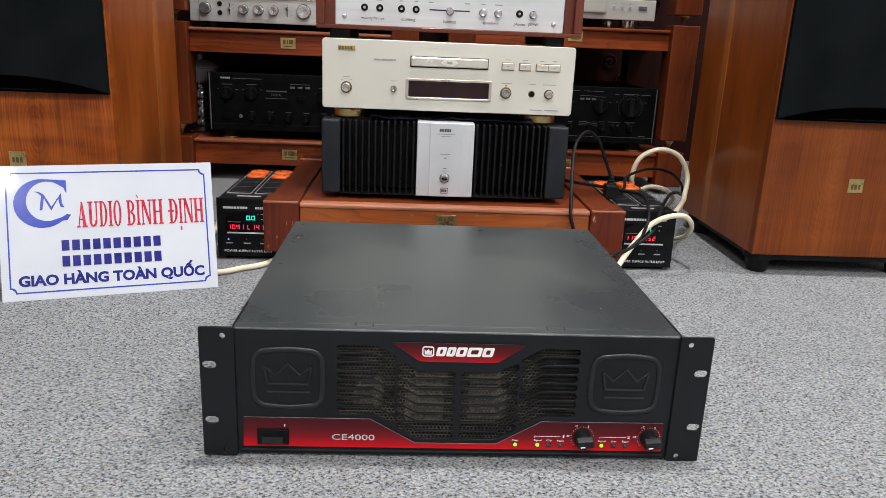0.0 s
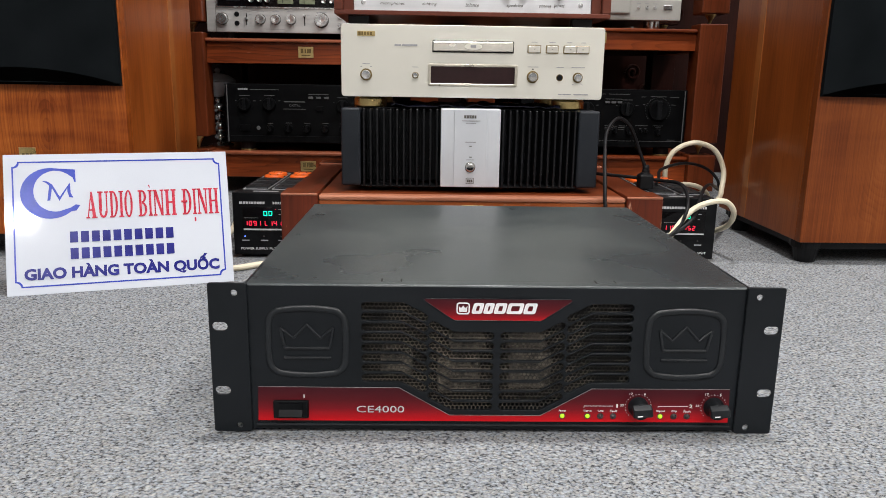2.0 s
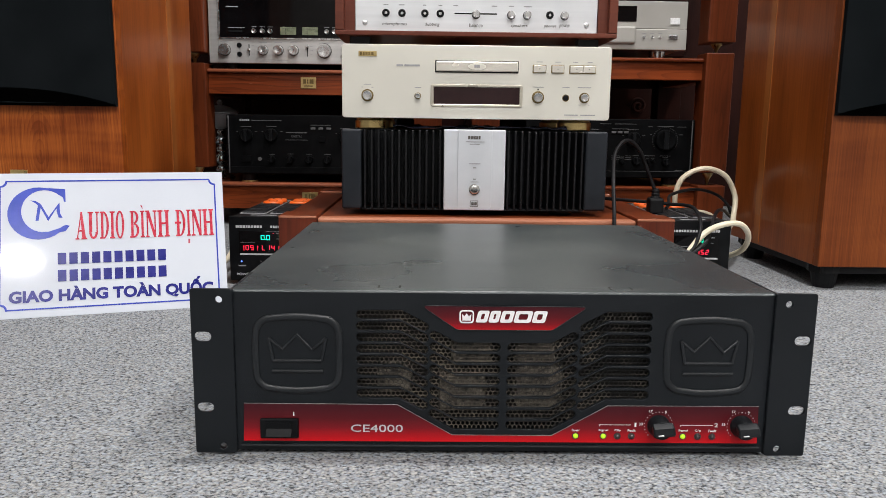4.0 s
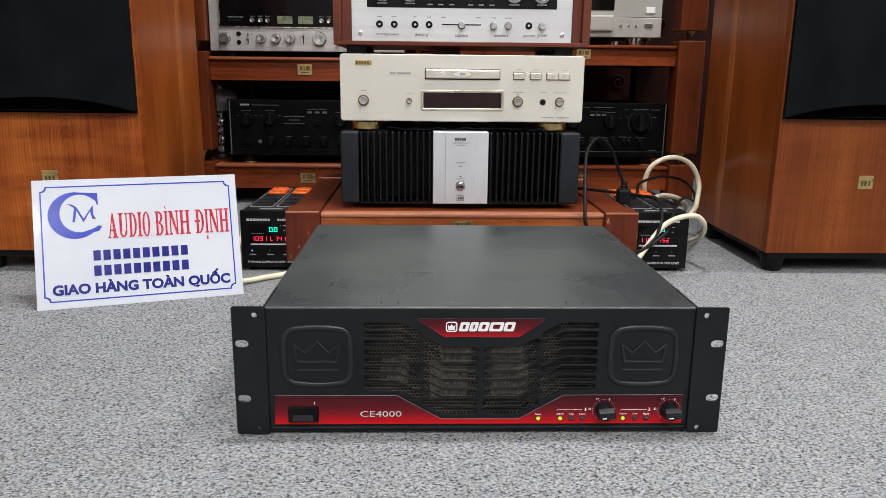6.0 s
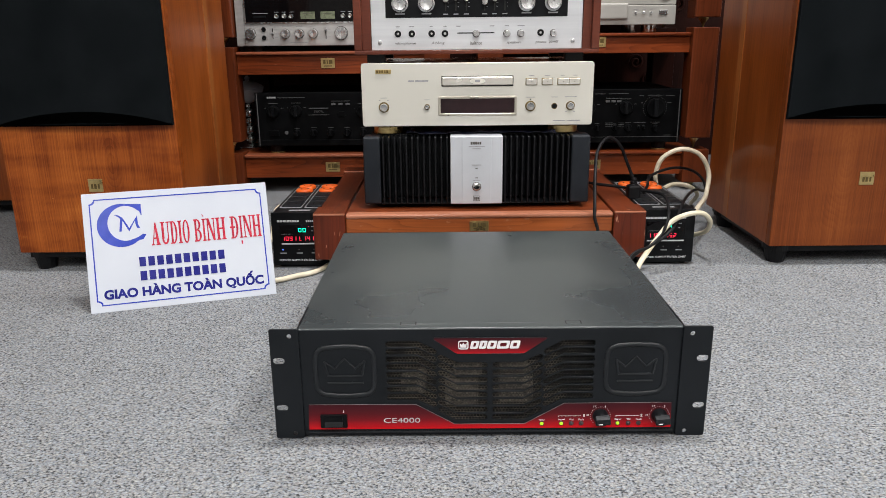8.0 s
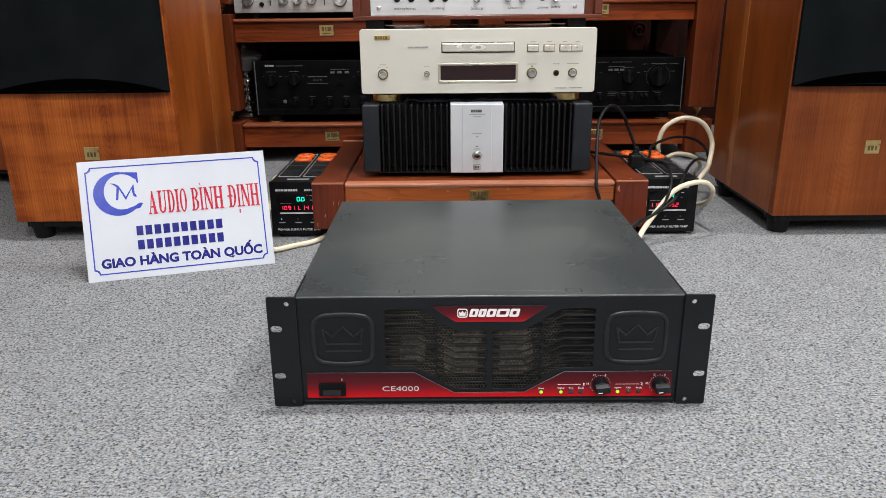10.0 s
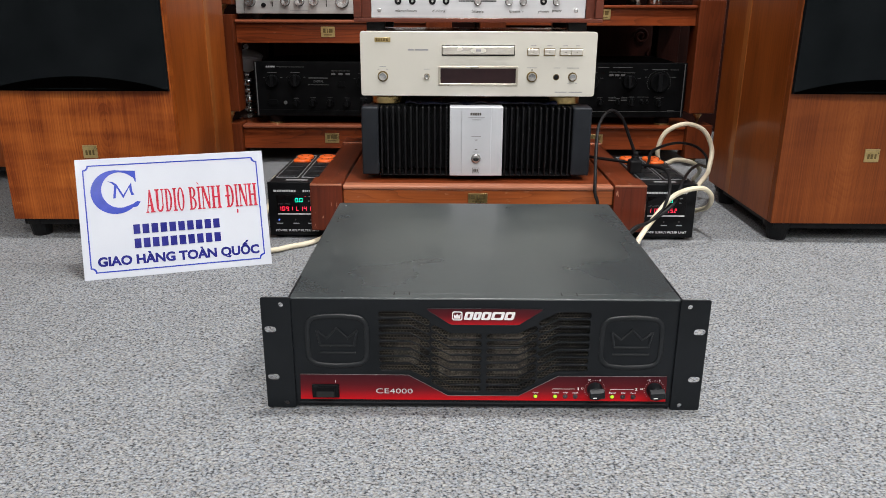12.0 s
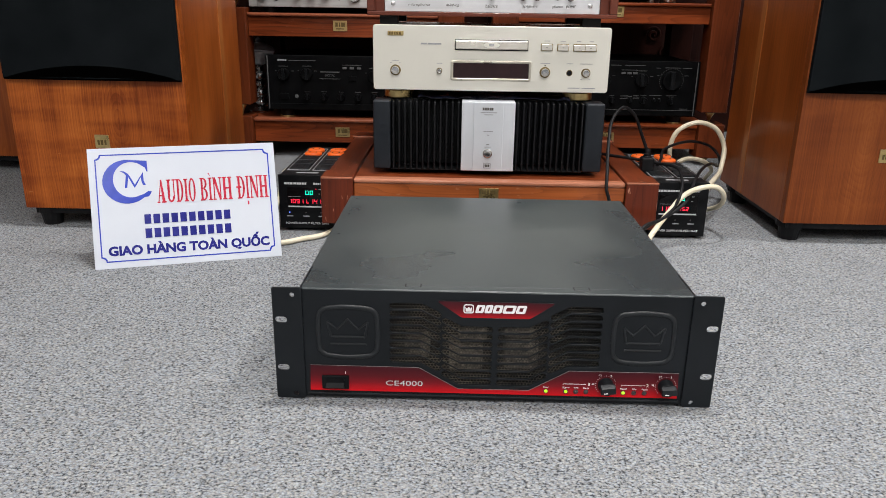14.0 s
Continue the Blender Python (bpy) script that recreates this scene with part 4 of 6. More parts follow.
# ---- floor-standing loudspeakers ----
def loudspeaker(x, y, rz, side, group, veneer, tone):
    """Front lower corner nearest the room's middle at (x, y); side: +1 when the box lies to the right of it."""
    t = thing("loudspeaker", x, y, 0, 0, 0, rz, label="large %s cherry-veneer floor loudspeaker with black cloth grille" % tone, category="loudspeaker", group=group)
    W, D, Z0, Z1 = 0.328, 0.36, 0.039, 1.02
    a, b = (0, W) if side > 0 else (-W, 0)
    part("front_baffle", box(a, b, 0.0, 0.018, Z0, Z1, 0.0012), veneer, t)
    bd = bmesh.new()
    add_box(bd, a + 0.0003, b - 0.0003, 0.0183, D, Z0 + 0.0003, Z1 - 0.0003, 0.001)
    part("cabinet", bd, M_CHERRYS_LIT if veneer is M_CHERRY_LIT else M_CHERRYS_SHADED, t)
    part("veneer_strip", box(-0.0005 if side > 0 else -0.0012, 0.0012 if side > 0 else 0.0005, 0.226, 0.250, Z0 + 0.002, Z1 - 0.002), M_CHERRYL, t, "paler vertical veneer strip")
    g0, g1 = a + 0.003, b - 0.003
    bm = bmesh.new()
    n = 14
    vs = []
    for zi, zz in enumerate((0.282, 0.286, 0.985, 0.99)):
        row = []
        for k in range(n + 1):
            u = k / n
            inset = 0.004 if zi in (0, 3) else 0.0
            row.append(bm.verts.new((g0 + (g1 - g0) * u, -0.010 - 0.004 * math.sin(math.pi * u) + inset, zz)))
        vs.append(row)
    for p, q in zip(vs, vs[1:]):
        for k in range(n):
            bm.faces.new((p[k], p[k + 1], q[k + 1], q[k]))
    ext = bmesh.ops.extrude_face_region(bm, geom=list(bm.faces))
    for v in [g for g in ext["geom"] if isinstance(g, bmesh.types.BMVert)]:
        v.co.y = -0.0003
    part("grille", bm, M_CLOTH, t, "black stretched grille cloth")
    # darker arched band laid over the foot of the cloth
    lm = bmesh.new()
    low, high = [], []
    for k in range(25):
        u = 0.006 + 0.988 * k / 24
        yy = -0.0108 - 0.004 * math.sin(math.pi * u)
        low.append(lm.verts.new((g0 + (g1 - g0) * u, yy + 0.001, 0.2825)))
        high.append(lm.verts.new((g0 + (g1 - g0) * u, yy, 0.2840 + 0.0245 * math.sin(math.pi * k / 24) ** 0.8)))
    for k in range(24):
        lm.faces.new((low[k], low[k + 1], high[k + 1], high[k]))
    ext = bmesh.ops.extrude_face_region(lm, geom=list(lm.faces))
    for v in [g for g in ext["geom"] if isinstance(g, bmesh.types.BMVert)]:
        v.co.y += 0.0012
    part("grille_lip", lm, M_GRILLE_ARCH, t, "darker arch along the bottom of the grille")
    bx = (a + b) / 2 - 0.013 + (0.003 if side > 0 else 0.0)
    bg = part("badge", box(bx, bx + 0.027, -0.0016, 0.0002, 0.158, 0.1825, 0.0005), M_BRASS, t, "small brass maker's badge")
    bars(bg, [(bx + 0.005, bx + 0.009), (bx + 0.011, bx + 0.0155), (bx + 0.018, bx + 0.0215)], 0.164, 0.173, -0.0019, M_BRASSD)
    for fx in (a + 0.03, b - 0.03):
        for fy in (0.035, D - 0.05):
            f = bmesh.new()
            add_lathe(f, [(0.017, 0.0), (0.018, 0.004), (0.022, 0.026), (0.027, 0.0262), (0.027, Z0)], (fx, fy, 0), "z", 16)
            part("foot", f, M_RUBBER, t)
    part("plinth", box(a + 0.012, b - 0.012, 0.012, D - 0.012, 0.026, Z0 - 0.0005), M_RUBBER, t)
    return t


loudspeaker(0.572, 0.628, 0, 1, "loudspeakers", M_CHERRY_SHADED, "brown")
left_speaker = loudspeaker(-0.5435, 0.628, 0, -1, "loudspeakers", M_CHERRY_LIT, "golden")
for sx, sz, sw in ((-0.794, 0.145, 0.004), (-0.861, 0.07, 0.008)):
    part("scuff", box(sx + 0.5435, sx + 0.5435 + sw, -0.0004, 0.0004, sz, sz + 0.0012), M_CHERRYL, left_speaker, "pale scuff in the veneer")
loudspeaker(-1.02, 1.1, 90, 1, "loudspeakers", M_CHERRY_SHADED, "brown")


# ---- wooden stand for the stack ----
def cone_spike(parent, x, y, z0, z1, r=0.012):
    h = z1 - z0
    return part("spike", lathe([(0.0015, 0), (r * 0.4, h * 0.45), (r, h * 0.9), (r, h)], (x, y, z0), "z", 16), M_BRASS, parent, "turned brass cone spike", True)


def maker_plate(parent, x0, x1, z0, z1, y):
    pl = part("name_plate", box(x0, x1, y - 0.0014, y + 0.0004, z0, z1, 0.0004), M_BRASS, parent, "small engraved brass plate")
    h, w = z1 - z0, x1 - x0
    bars(pl, [(x0 + w * 0.16, x0 + w * 0.34), (x0 + w * 0.42, x0 + w * 0.5), (x0 + w * 0.58, x0 + w * 0.84)], z0 + h * 0.42, z0 + h * 0.82, y - 0.0016, M_BRASSD)
    bars(pl, [(x0 + w * 0.2, x0 + w * 0.8)], z0 + h * 0.16, z0 + h * 0.26, y - 0.0016, M_BRASSD)
    return pl


def wooden_stand():
    t = thing("wooden_stand", 0.014, 0.6, 0, label="low red-brown wooden equipment stand with worn edges and square posts", category="equipment stand")
    for x0 in (-0.311, 0.251):
        for y0 in (0.0, 0.44):
            part("post", box(x0, x0 + 0.06, y0, y0 + 0.06, 0.028, 0.1165, 0.002), M_STANDZ, t)
            part("post_cap", box(x0 + 0.001, x0 + 0.059, y0 + 0.001, y0 + 0.059, 0.1165, 0.1178, 0.0005), M_RACKY, t)
            part("worn_edge", box(x0 + 0.0005, x0 + 0.0595, y0 - 0.0008, y0 + 0.003, 0.1140, 0.1176, 0.0008), M_EDGE, t)
            cone_spike(t, x0 + 0.03, y0 + 0.03, 0.0, 0.028)
    part("front_beam", box(-0.2505, 0.2505, 0.008, 0.03, 0.078, 0.106, 0.0015), M_BEAM_LIT, t)
    part("edge_moulding", box(-0.2505, 0.2505, 0.004, 0.028, 0.1062, 0.1145, 0.003), M_EDGE, t, "worn pale front edge")
    part("back_beam", box(-0.2505, 0.2505, 0.47, 0.492, 0.078, 0.1145, 0.0015), M_STAND, t)
    for x0 in (-0.3065, 0.2545):
        part("side_rail", box(x0, x0 + 0.052, 0.0605, 0.4395, 0.072, 0.1150, 0.0015), M_RACKY, t)
    part("shelf_board", box(-0.2505, 0.2505, 0.0285, 0.4695, 0.1, 0.1135, 0.001), M_STAND, t)
    maker_plate(t, -0.018, 0.018, 0.081, 0.1, 0.0077)
    return t


wooden_stand()


# ---- finned power amplifier on the stand ----
def power_amplifier():
    t = thing("power_amplifier", 0.0105, 0.652, 0.1135, label="black finned power amplifier with silver centre plate on stand", category="amplifier")
    Z0, Z1 = 0.0105, 0.1385
    part("chassis", box(-0.205, 0.205, 0.04, 0.36, Z0 + 0.004, Z1 - 0.002, 0.002), M_BLACK, t)
    for a, b in ((-0.2145, -0.1825), (0.1795, 0.2145)):
        part("cheek", box(a, b, -0.001, 0.05, Z0, Z1, 0.0035, 3), M_CHEEK, t, "smooth charcoal end block")
    for s, x0, x1 in ((-1, -0.1825, -0.05), (1, 0.0495, 0.1795)):
        n = 12
        fin_me = None
        for k in range(n):
            x = x0 + (x1 - x0) * (k + 0.5) / n
            f = part("fin", box(-0.0017, 0.0017, 0.0, 0.0395, Z0 + 0.001, Z1 - 0.001, 0.0008, 1), M_ROTEL, t) if fin_me is None else new("fin", fin_me)
            if fin_me is None:
                fin_me = f.data
            f.parent = t
            f.location = (x, 0, 0)
    # plate added under the fins to stop light falling between them
    part("base_plate", box(-0.1822, 0.1792, 0.003, 0.0395, Z0 - 0.0015, Z0 + 0.0006, 0.0004), M_BLACK, t)
    part("centre_plate", box(-0.0495, 0.0492, -0.006, 0.04, Z0, Z1 + 0.001, 0.0015), M_SATIN, t, "satin silver centre plate")
    part("raised_panel", box(-0.0275, 0.0275, -0.0078, -0.0058, Z0 + 0.0005, Z1 + 0.0005, 0.0008), M_SATIN, t)
    y = -0.0082
    bars(t, [(-0.0115, -0.0078), (-0.0072, -0.0035), (-0.0030, 0.0008), (0.0014, 0.0050), (0.0055, 0.0085)], 0.1245, 0.1295, y, M_DARK_PRINT, "maker_bar")
    bars(t, [(-0.0150, 0.0150)], 0.1198, 0.1212, y, M_GREY_PRINT)
    bars(t, [(-0.0080, 0.0080)], 0.1158, 0.1172, y, M_GREY_PRINT)
    bars(t, [(-0.0090, 0.0090)], 0.0850, 0.0864, y, M_GREY_PRINT)
    bars(t, [(-0.0024, 0.0024)], 0.0785, 0.0798, y, M_DARK_PRINT, "lamp_slit")
    bars(t, [(-0.0024, 0.0024)], 0.0605, 0.0618, y, M_DARK_PRINT, "lamp_slit")
    bars(t, [(-0.0065, 0.0065)], 0.0560, 0.0572, y, M_GREY_PRINT)
    part("power_button", lathe([(0.0088, 0), (0.0088, 0.001), (0.0078, 0.0012), (0.0075, 0.004), (0.006, 0.0052), (0.003, 0.0055)], (0, -0.0078, 0.0445), "y", 24), M_STEEL, t, "round silver button", True)
    part("mark_frame", plate([rounded(-0.0065, 0.0065, 0.0165, 0.0265, 0.0008), rounded(-0.0057, 0.0057, 0.0173, 0.0257, 0.0006)], 0.0004, y), M_DARK_PRINT, t)
    bars(t, [(-0.0045, -0.0018), (-0.0012, 0.0012), (0.0018, 0.0045)], 0.0190, 0.0238, y, M_DARK_PRINT)
    part("top_cover", box(-0.18, 0.18, 0.0398, 0.359, Z1 - 0.002, Z1 + 0.0008, 0.0008), M_BLACK, t)
    for x in (-0.15, 0.15):
        for yy in (0.05, 0.32):
            part("foot", lathe([(0.018, 0.0), (0.02, 0.002), (0.02, Z0 + 0.004)], (x, yy, 0), "z", 18), M_RUBBER, t)
    return t


power_amplifier()


# ---- champagne disc player on the finned amplifier ----
def plastic_film():
    t = thing("plastic_film", 0.0125, 0.70, 0.2528, label="dark blue crumpled plastic film lying on the finned amplifier", category="plastic film")
    bm = bmesh.new()
    n, m = 34, 14
    vs = [[bm.verts.new((-0.135 + 0.285 * i / n, -0.026 + 0.2 * j / m, 0.0012 + 0.0075 * max(0.0, noise.noise(Vector((i * 0.33, j * 0.5, 3.1))) + 0.35))) for j in range(m + 1)] for i in range(n + 1)]
    for i in range(n):
        for j in range(m):
            bm.faces.new((vs[i][j], vs[i + 1][j], vs[i + 1][j + 1], vs[i][j + 1]))
    ext = bmesh.ops.extrude_face_region(bm, geom=list(bm.faces))
    for v in [g for g in ext["geom"] if isinstance(g, bmesh.types.BMVert)]:
        v.co.z -= 0.0006
    part("film", bm, M_BAG, t)
    return t


plastic_film()


def disc_player():
    t = thing("disc_player", 0.0125, 0.669, 0.2525, label="champagne disc player with brass feet on the finned amplifier", category="disc player")
    Z0, Z1 = 0.0175, 0.1335
    part("front_panel", plate([rounded(-0.2165, 0.2165, Z0, Z1, 0.0055)], 0.008, 0.0, 0.001), M_CHAMP, t)
    part("cabinet", box(-0.212, 0.212, 0.0082, 0.31, Z0 + 0.004, Z1 - 0.002, 0.001), M_CHAMP2, t)
    y = -0.0003
    tr = part("disc_tray", plate([rounded(-0.067, 0.067, 0.0905, 0.1095, 0.001)], 0.003, -0.0006), M_BLACK, t, "disc tray with bright front and dark gap")
    part("tray_front", box(-0.0655, 0.0655, -0.005, -0.0004, 0.0925, 0.1082, 0.0016, 2), M_CHAMP2, tr)
    part("tray_logo", plate([circle(0.0, 0.0, 1.0, 24)], 0.0004, -0.0053), M_CHAMP, tr)
    tl = tr.children[-1].data
    for v in tl.vertices:
        v.co.x, v.co.z = v.co.x * 0.0145, 0.1003 + v.co.z * 0.0052
    bars(tr, [(-0.0045, 0.0045)], 0.0985, 0.1025, -0.0057, M_GREY_PRINT)
    fr = part("display_frame", plate([rounded(-0.074, 0.0745, 0.0365, 0.0725, 0.004), rounded(-0.0690, 0.0695, 0.041, 0.068, 0.001)], 0.004, -0.002, 0.0012), M_CHAMP3, t, "raised champagne display surround")
    part("display", box(-0.0692, 0.0697, -0.0004, 0.0006, 0.0408, 0.0682), M_GLASSR, fr, "dark smoked display window")
    for x, r, name in ((-0.1755, 0.0088, "power_button"), (-0.0945, 0.0048, "small_button"), (0.0995, 0.0088, "open_button"), (0.1745, 0.0075, "level_knob")):
        ring = part(name, lathe([(r * 1.12, 0), (r * 1.12, 0.0008), (r, 0.001)], (x, 0, 0.0533), "y", 24), M_BRASSD, t)
        part("cap", lathe([(r * 0.86, 0.001), (r * 0.84, 0.006), (r * 0.7, 0.0078), (r * 0.3, 0.0072)], (x, 0, 0.0533), "y", 24), M_STEEL, ring, "", True)
    part("headphone_jack", lathe([(0.0046, 0), (0.0045, 0.0008), (0.0036, 0.0012), (0.0034, 0.0009)], (0.1445, 0, 0.0528), "y", 20), M_BLACK, t)
    part("jack_ring", lathe([(0.0058, 0), (0.0056, 0.0004)], (0.1445, 0, 0.0528), "y", 24), M_BRASSD, t)
    for x0, x1 in ((0.0895, 0.1115), (0.1195, 0.1405), (0.1485, 0.1915)):
        b = part("key_frame", plate([rounded(x0, x1, 0.0913, 0.1045, 0.0012)], 0.0012, -0.0008), M_BRASSD, t)
        keys = [(x0 + 0.0012, x1 - 0.0012)] if x1 - x0 < 0.03 else [(x0 + 0.0012, (x0 + x1) / 2 - 0.0003), ((x0 + x1) / 2 + 0.0003, x1 - 0.0012)]
        for a, c in keys:
            kk = part("key", box(a, c, -0.0038, -0.0006, 0.0925, 0.1033, 0.0008), M_CHAMP2, b)
            m = (a + c) / 2
            bars(b, [(m - 0.0012, m + 0.0012)], 0.0972, 0.0986, -0.0041, M_DARK_PRINT)
        bars(t, [((x0 + x1) / 2 - 0.005, (x0 + x1) / 2 + 0.005)] if x1 - x0 < 0.03 else [(x0 + 0.006, x0 + 0.014), (x1 - 0.014, x1 - 0.006)], 0.1085, 0.1096, y, M_GREY_PRINT)
    part("maker_plate", box(-0.1895, -0.1605, -0.0012, 0.0, 0.1145, 0.1225, 0.0003), M_BRASS, t)
    bars(t, [(-0.1875, -0.1838), (-0.1828, -0.1795), (-0.1785, -0.1748), (-0.1738, -0.1703), (-0.1693, -0.1655)], 0.116, 0.1212, -0.0015, M_BRASSD)
    bars(t, [(-0.1290, -0.1180), (-0.1165, -0.0915)], 0.0995, 0.1025, y, M_GREY_PRINT)
    bars(t, [(-0.1815, -0.1695)], 0.0700, 0.0711, y, M_GREY_PRINT)
    bars(t, [(-0.1850, -0.1820), (-0.1690, -0.1660)], 0.0655, 0.0665, y, M_GREY_PRINT)
    bars(t, [(-0.0995, -0.0895)], 0.0660, 0.0670, y, M_GREY_PRINT)
    bars(t, [(0.0905, 0.1085), (0.1385, 0.1505), (0.1635, 0.1855)], 0.0690, 0.0701, y, M_GREY_PRINT)
    bars(t, [(0.0982, 0.1008)], 0.0645, 0.0668, y, M_DARK_PRINT)
    bars(t, [(0.1655, 0.1685), (0.1805, 0.1835)], 0.0415, 0.0424, y, M_GREY_PRINT)
    bars(t, [(0.1430, 0.1650), (0.1690, 0.1935)], 0.0250, 0.0266, y, M_GREY_PRINT)
    for x in (-0.172, 0.168):
        for yy in (0.045, 0.26):
            part("foot", lathe([(0.0265, 0.0), (0.028, 0.0015), (0.028, 0.013), (0.026, 0.0145), (0.024, Z0 + 0.005)], (x, yy, 0.0005), "z", 30), M_BRASS, t, "turned brass foot", True)
    return t


disc_player()


# ---- wooden-cased preamplifier on the disc player ----
def preamplifier():
    t = thing("preamplifier", 0.012, 0.697, 0.386, label="vintage preamplifier with silver and black front in walnut case", category="preamplifier")
    Z0, Z1 = 0.0155, 0.19
    part("case_bottom", box(-0.2275, 0.2265, -0.016, 0.27, Z0, Z0 + 0.007, 0.0012), M_CASE, t)
    part("case_top", box(-0.2275, 0.2265, -0.016, 0.27, Z1 - 0.012, Z1, 0.0012), M_CASE, t)
    for a, b in ((-0.2275, -0.2135), (0.2125, 0.2265)):
        part("case_side", box(a, b, -0.016, 0.27, Z0 + 0.0072, Z1 - 0.0122, 0.0012), M_CASE, t)
    for a, b in ((-0.2133, -0.197), (0.197, 0.2123)):
        part("inner_cheek", box(a, b, -0.004, 0.02, Z0 + 0.0073, Z1 - 0.0123), M_CASE, t)
    part("case_back", box(-0.2133, 0.2123, 0.255, 0.265, Z0 + 0.0075, Z1 - 0.0125), M_CASE, t)
    part("face_plate", box(-0.1965, 0.1965, 0.0, 0.005, Z0 + 0.0073, Z1 - 0.013, 0.0006), M_SILVER, t, "brushed silver face plate")
    part("black_inset", box(-0.169, 0.168, -0.0012, 0.0004, 0.0805, 0.165, 0.0004), M_BLACK, t, "black inset control field")
    y = -0.0003
    for x in (-0.181, 0.179):
        part("screw", lathe([(0.0042, 0), (0.004, 0.0012), (0.002, 0.002)], (x, 0, 0.0365), "y", 16), M_SPUN, t, "", True)
    for x in (-0.147, -0.121, -0.084, -0.059, 0.119):
        j = part("jack_socket", lathe([(0.0062, 0), (0.006, 0.0022), (0.0046, 0.0026), (0.0042, 0.001)], (x, 0, 0.052), "y", 20), M_BLACK, t)
        part("jack_hole", lathe([(0.0026, 0.0012), (0.0022, 0.0016)], (x, 0, 0.052), "y", 12), M_SPUN, j)
    for x in (0.056, 0.082, 0.143, -0.001):
        # dark ring added round each knob to draw its shaded edge
        part("knob_ring", lathe([(0.0069, 0), (0.0067, 0.0006)], (x, 0.0001, 0.051), "y", 20), M_DARK_PRINT, t)
    for x in (0.056, 0.082, 0.143):
        part("small_knob", knob(0.0058, 0.011, (x, 0, 0.051), 20), M_SPUN, t, "small turned aluminium knob", True)
    part("balance_slot", box(-0.036, 0.033, -0.0004, 0.0004, 0.0515, 0.0535), M_BLACK, t)
    part("balance_knob", knob(0.0058, 0.011, (-0.001, 0, 0.0515), 20), M_SPUN, t, "", True)
    for word, a, b in (("microphones", -0.153, -0.113), ("dubbing", -0.084, -0.060), ("balance", -0.012, 0.010), ("speakers", 0.056, 0.083), ("phones", 0.110, 0.130), ("power", 0.135, 0.153)):
        lettering(t, word, a, b, 0.0315, 0.0375, y, M_DARK_PRINT, "control_word", 0.15)
    for a, b in ((-0.151, -0.143), (-0.126, -0.117), (-0.087, -0.082), (-0.062, -0.056), (-0.038, -0.030), (0.024, 0.033), (0.052, 0.060), (0.076, 0.089)):
        bars(t, [(a, b)], 0.0640, 0.0655, y, M_GREY_PRINT)
    for x in (-0.142, -0.093, 0.092, 0.141):
        k = part("control_knob", lathe([(0.0155, 0), (0.0155, 0.002), (0.0128, 0.003), (0.0124, 0.014), (0.0115, 0.0155), (0.001, 0.0135)], (x, -0.0012, 0.1055), "y", 32), M_SPUN, t, "large turned aluminium knob", True)
        bars(t, [(x - 0.009, x + 0.009)], 0.0862, 0.0888, -0.0015, M_GREY_PRINT)
    for x, h in ((-0.0575, 0.1125), (-0.0385, 0.1155), (-0.0190, 0.1145), (0.0145, 0.1075), (0.0330, 0.1135), (0.0520, 0.1165)):
        s = part("slider_slot", box(x - 0.0012, x + 0.0012, -0.0016, -0.001, 0.092, 0.15), M_INSIDE, t)
        part("slider_cap", lathe([(0.0055, 0), (0.0053, 0.009), (0.0035, 0.0105)], (x, -0.0014, h), "y", 18), M_SPUN, s, "", True)
        bars(t, [(x - 0.0045, x + 0.0045)], 0.0853, 0.0872, -0.0015, M_GREY_PRINT)
        bars(t, [(x + 0.0035, x + 0.0058)], 0.0990, 0.0997, -0.0015, M_GREY_PRINT)
        bars(t, [(x + 0.0035, x + 0.0058)], 0.1060, 0.1067, -0.0015, M_GREY_PRINT)
    for x in (-0.19, 0.185):
        for yy in (0.02, 0.24):
            part("foot", box(x - 0.017, x + 0.017, yy - 0.012, yy + 0.012, 0.0, Z0, 0.001), M_RUBBER, t)
    return t


preamplifier()


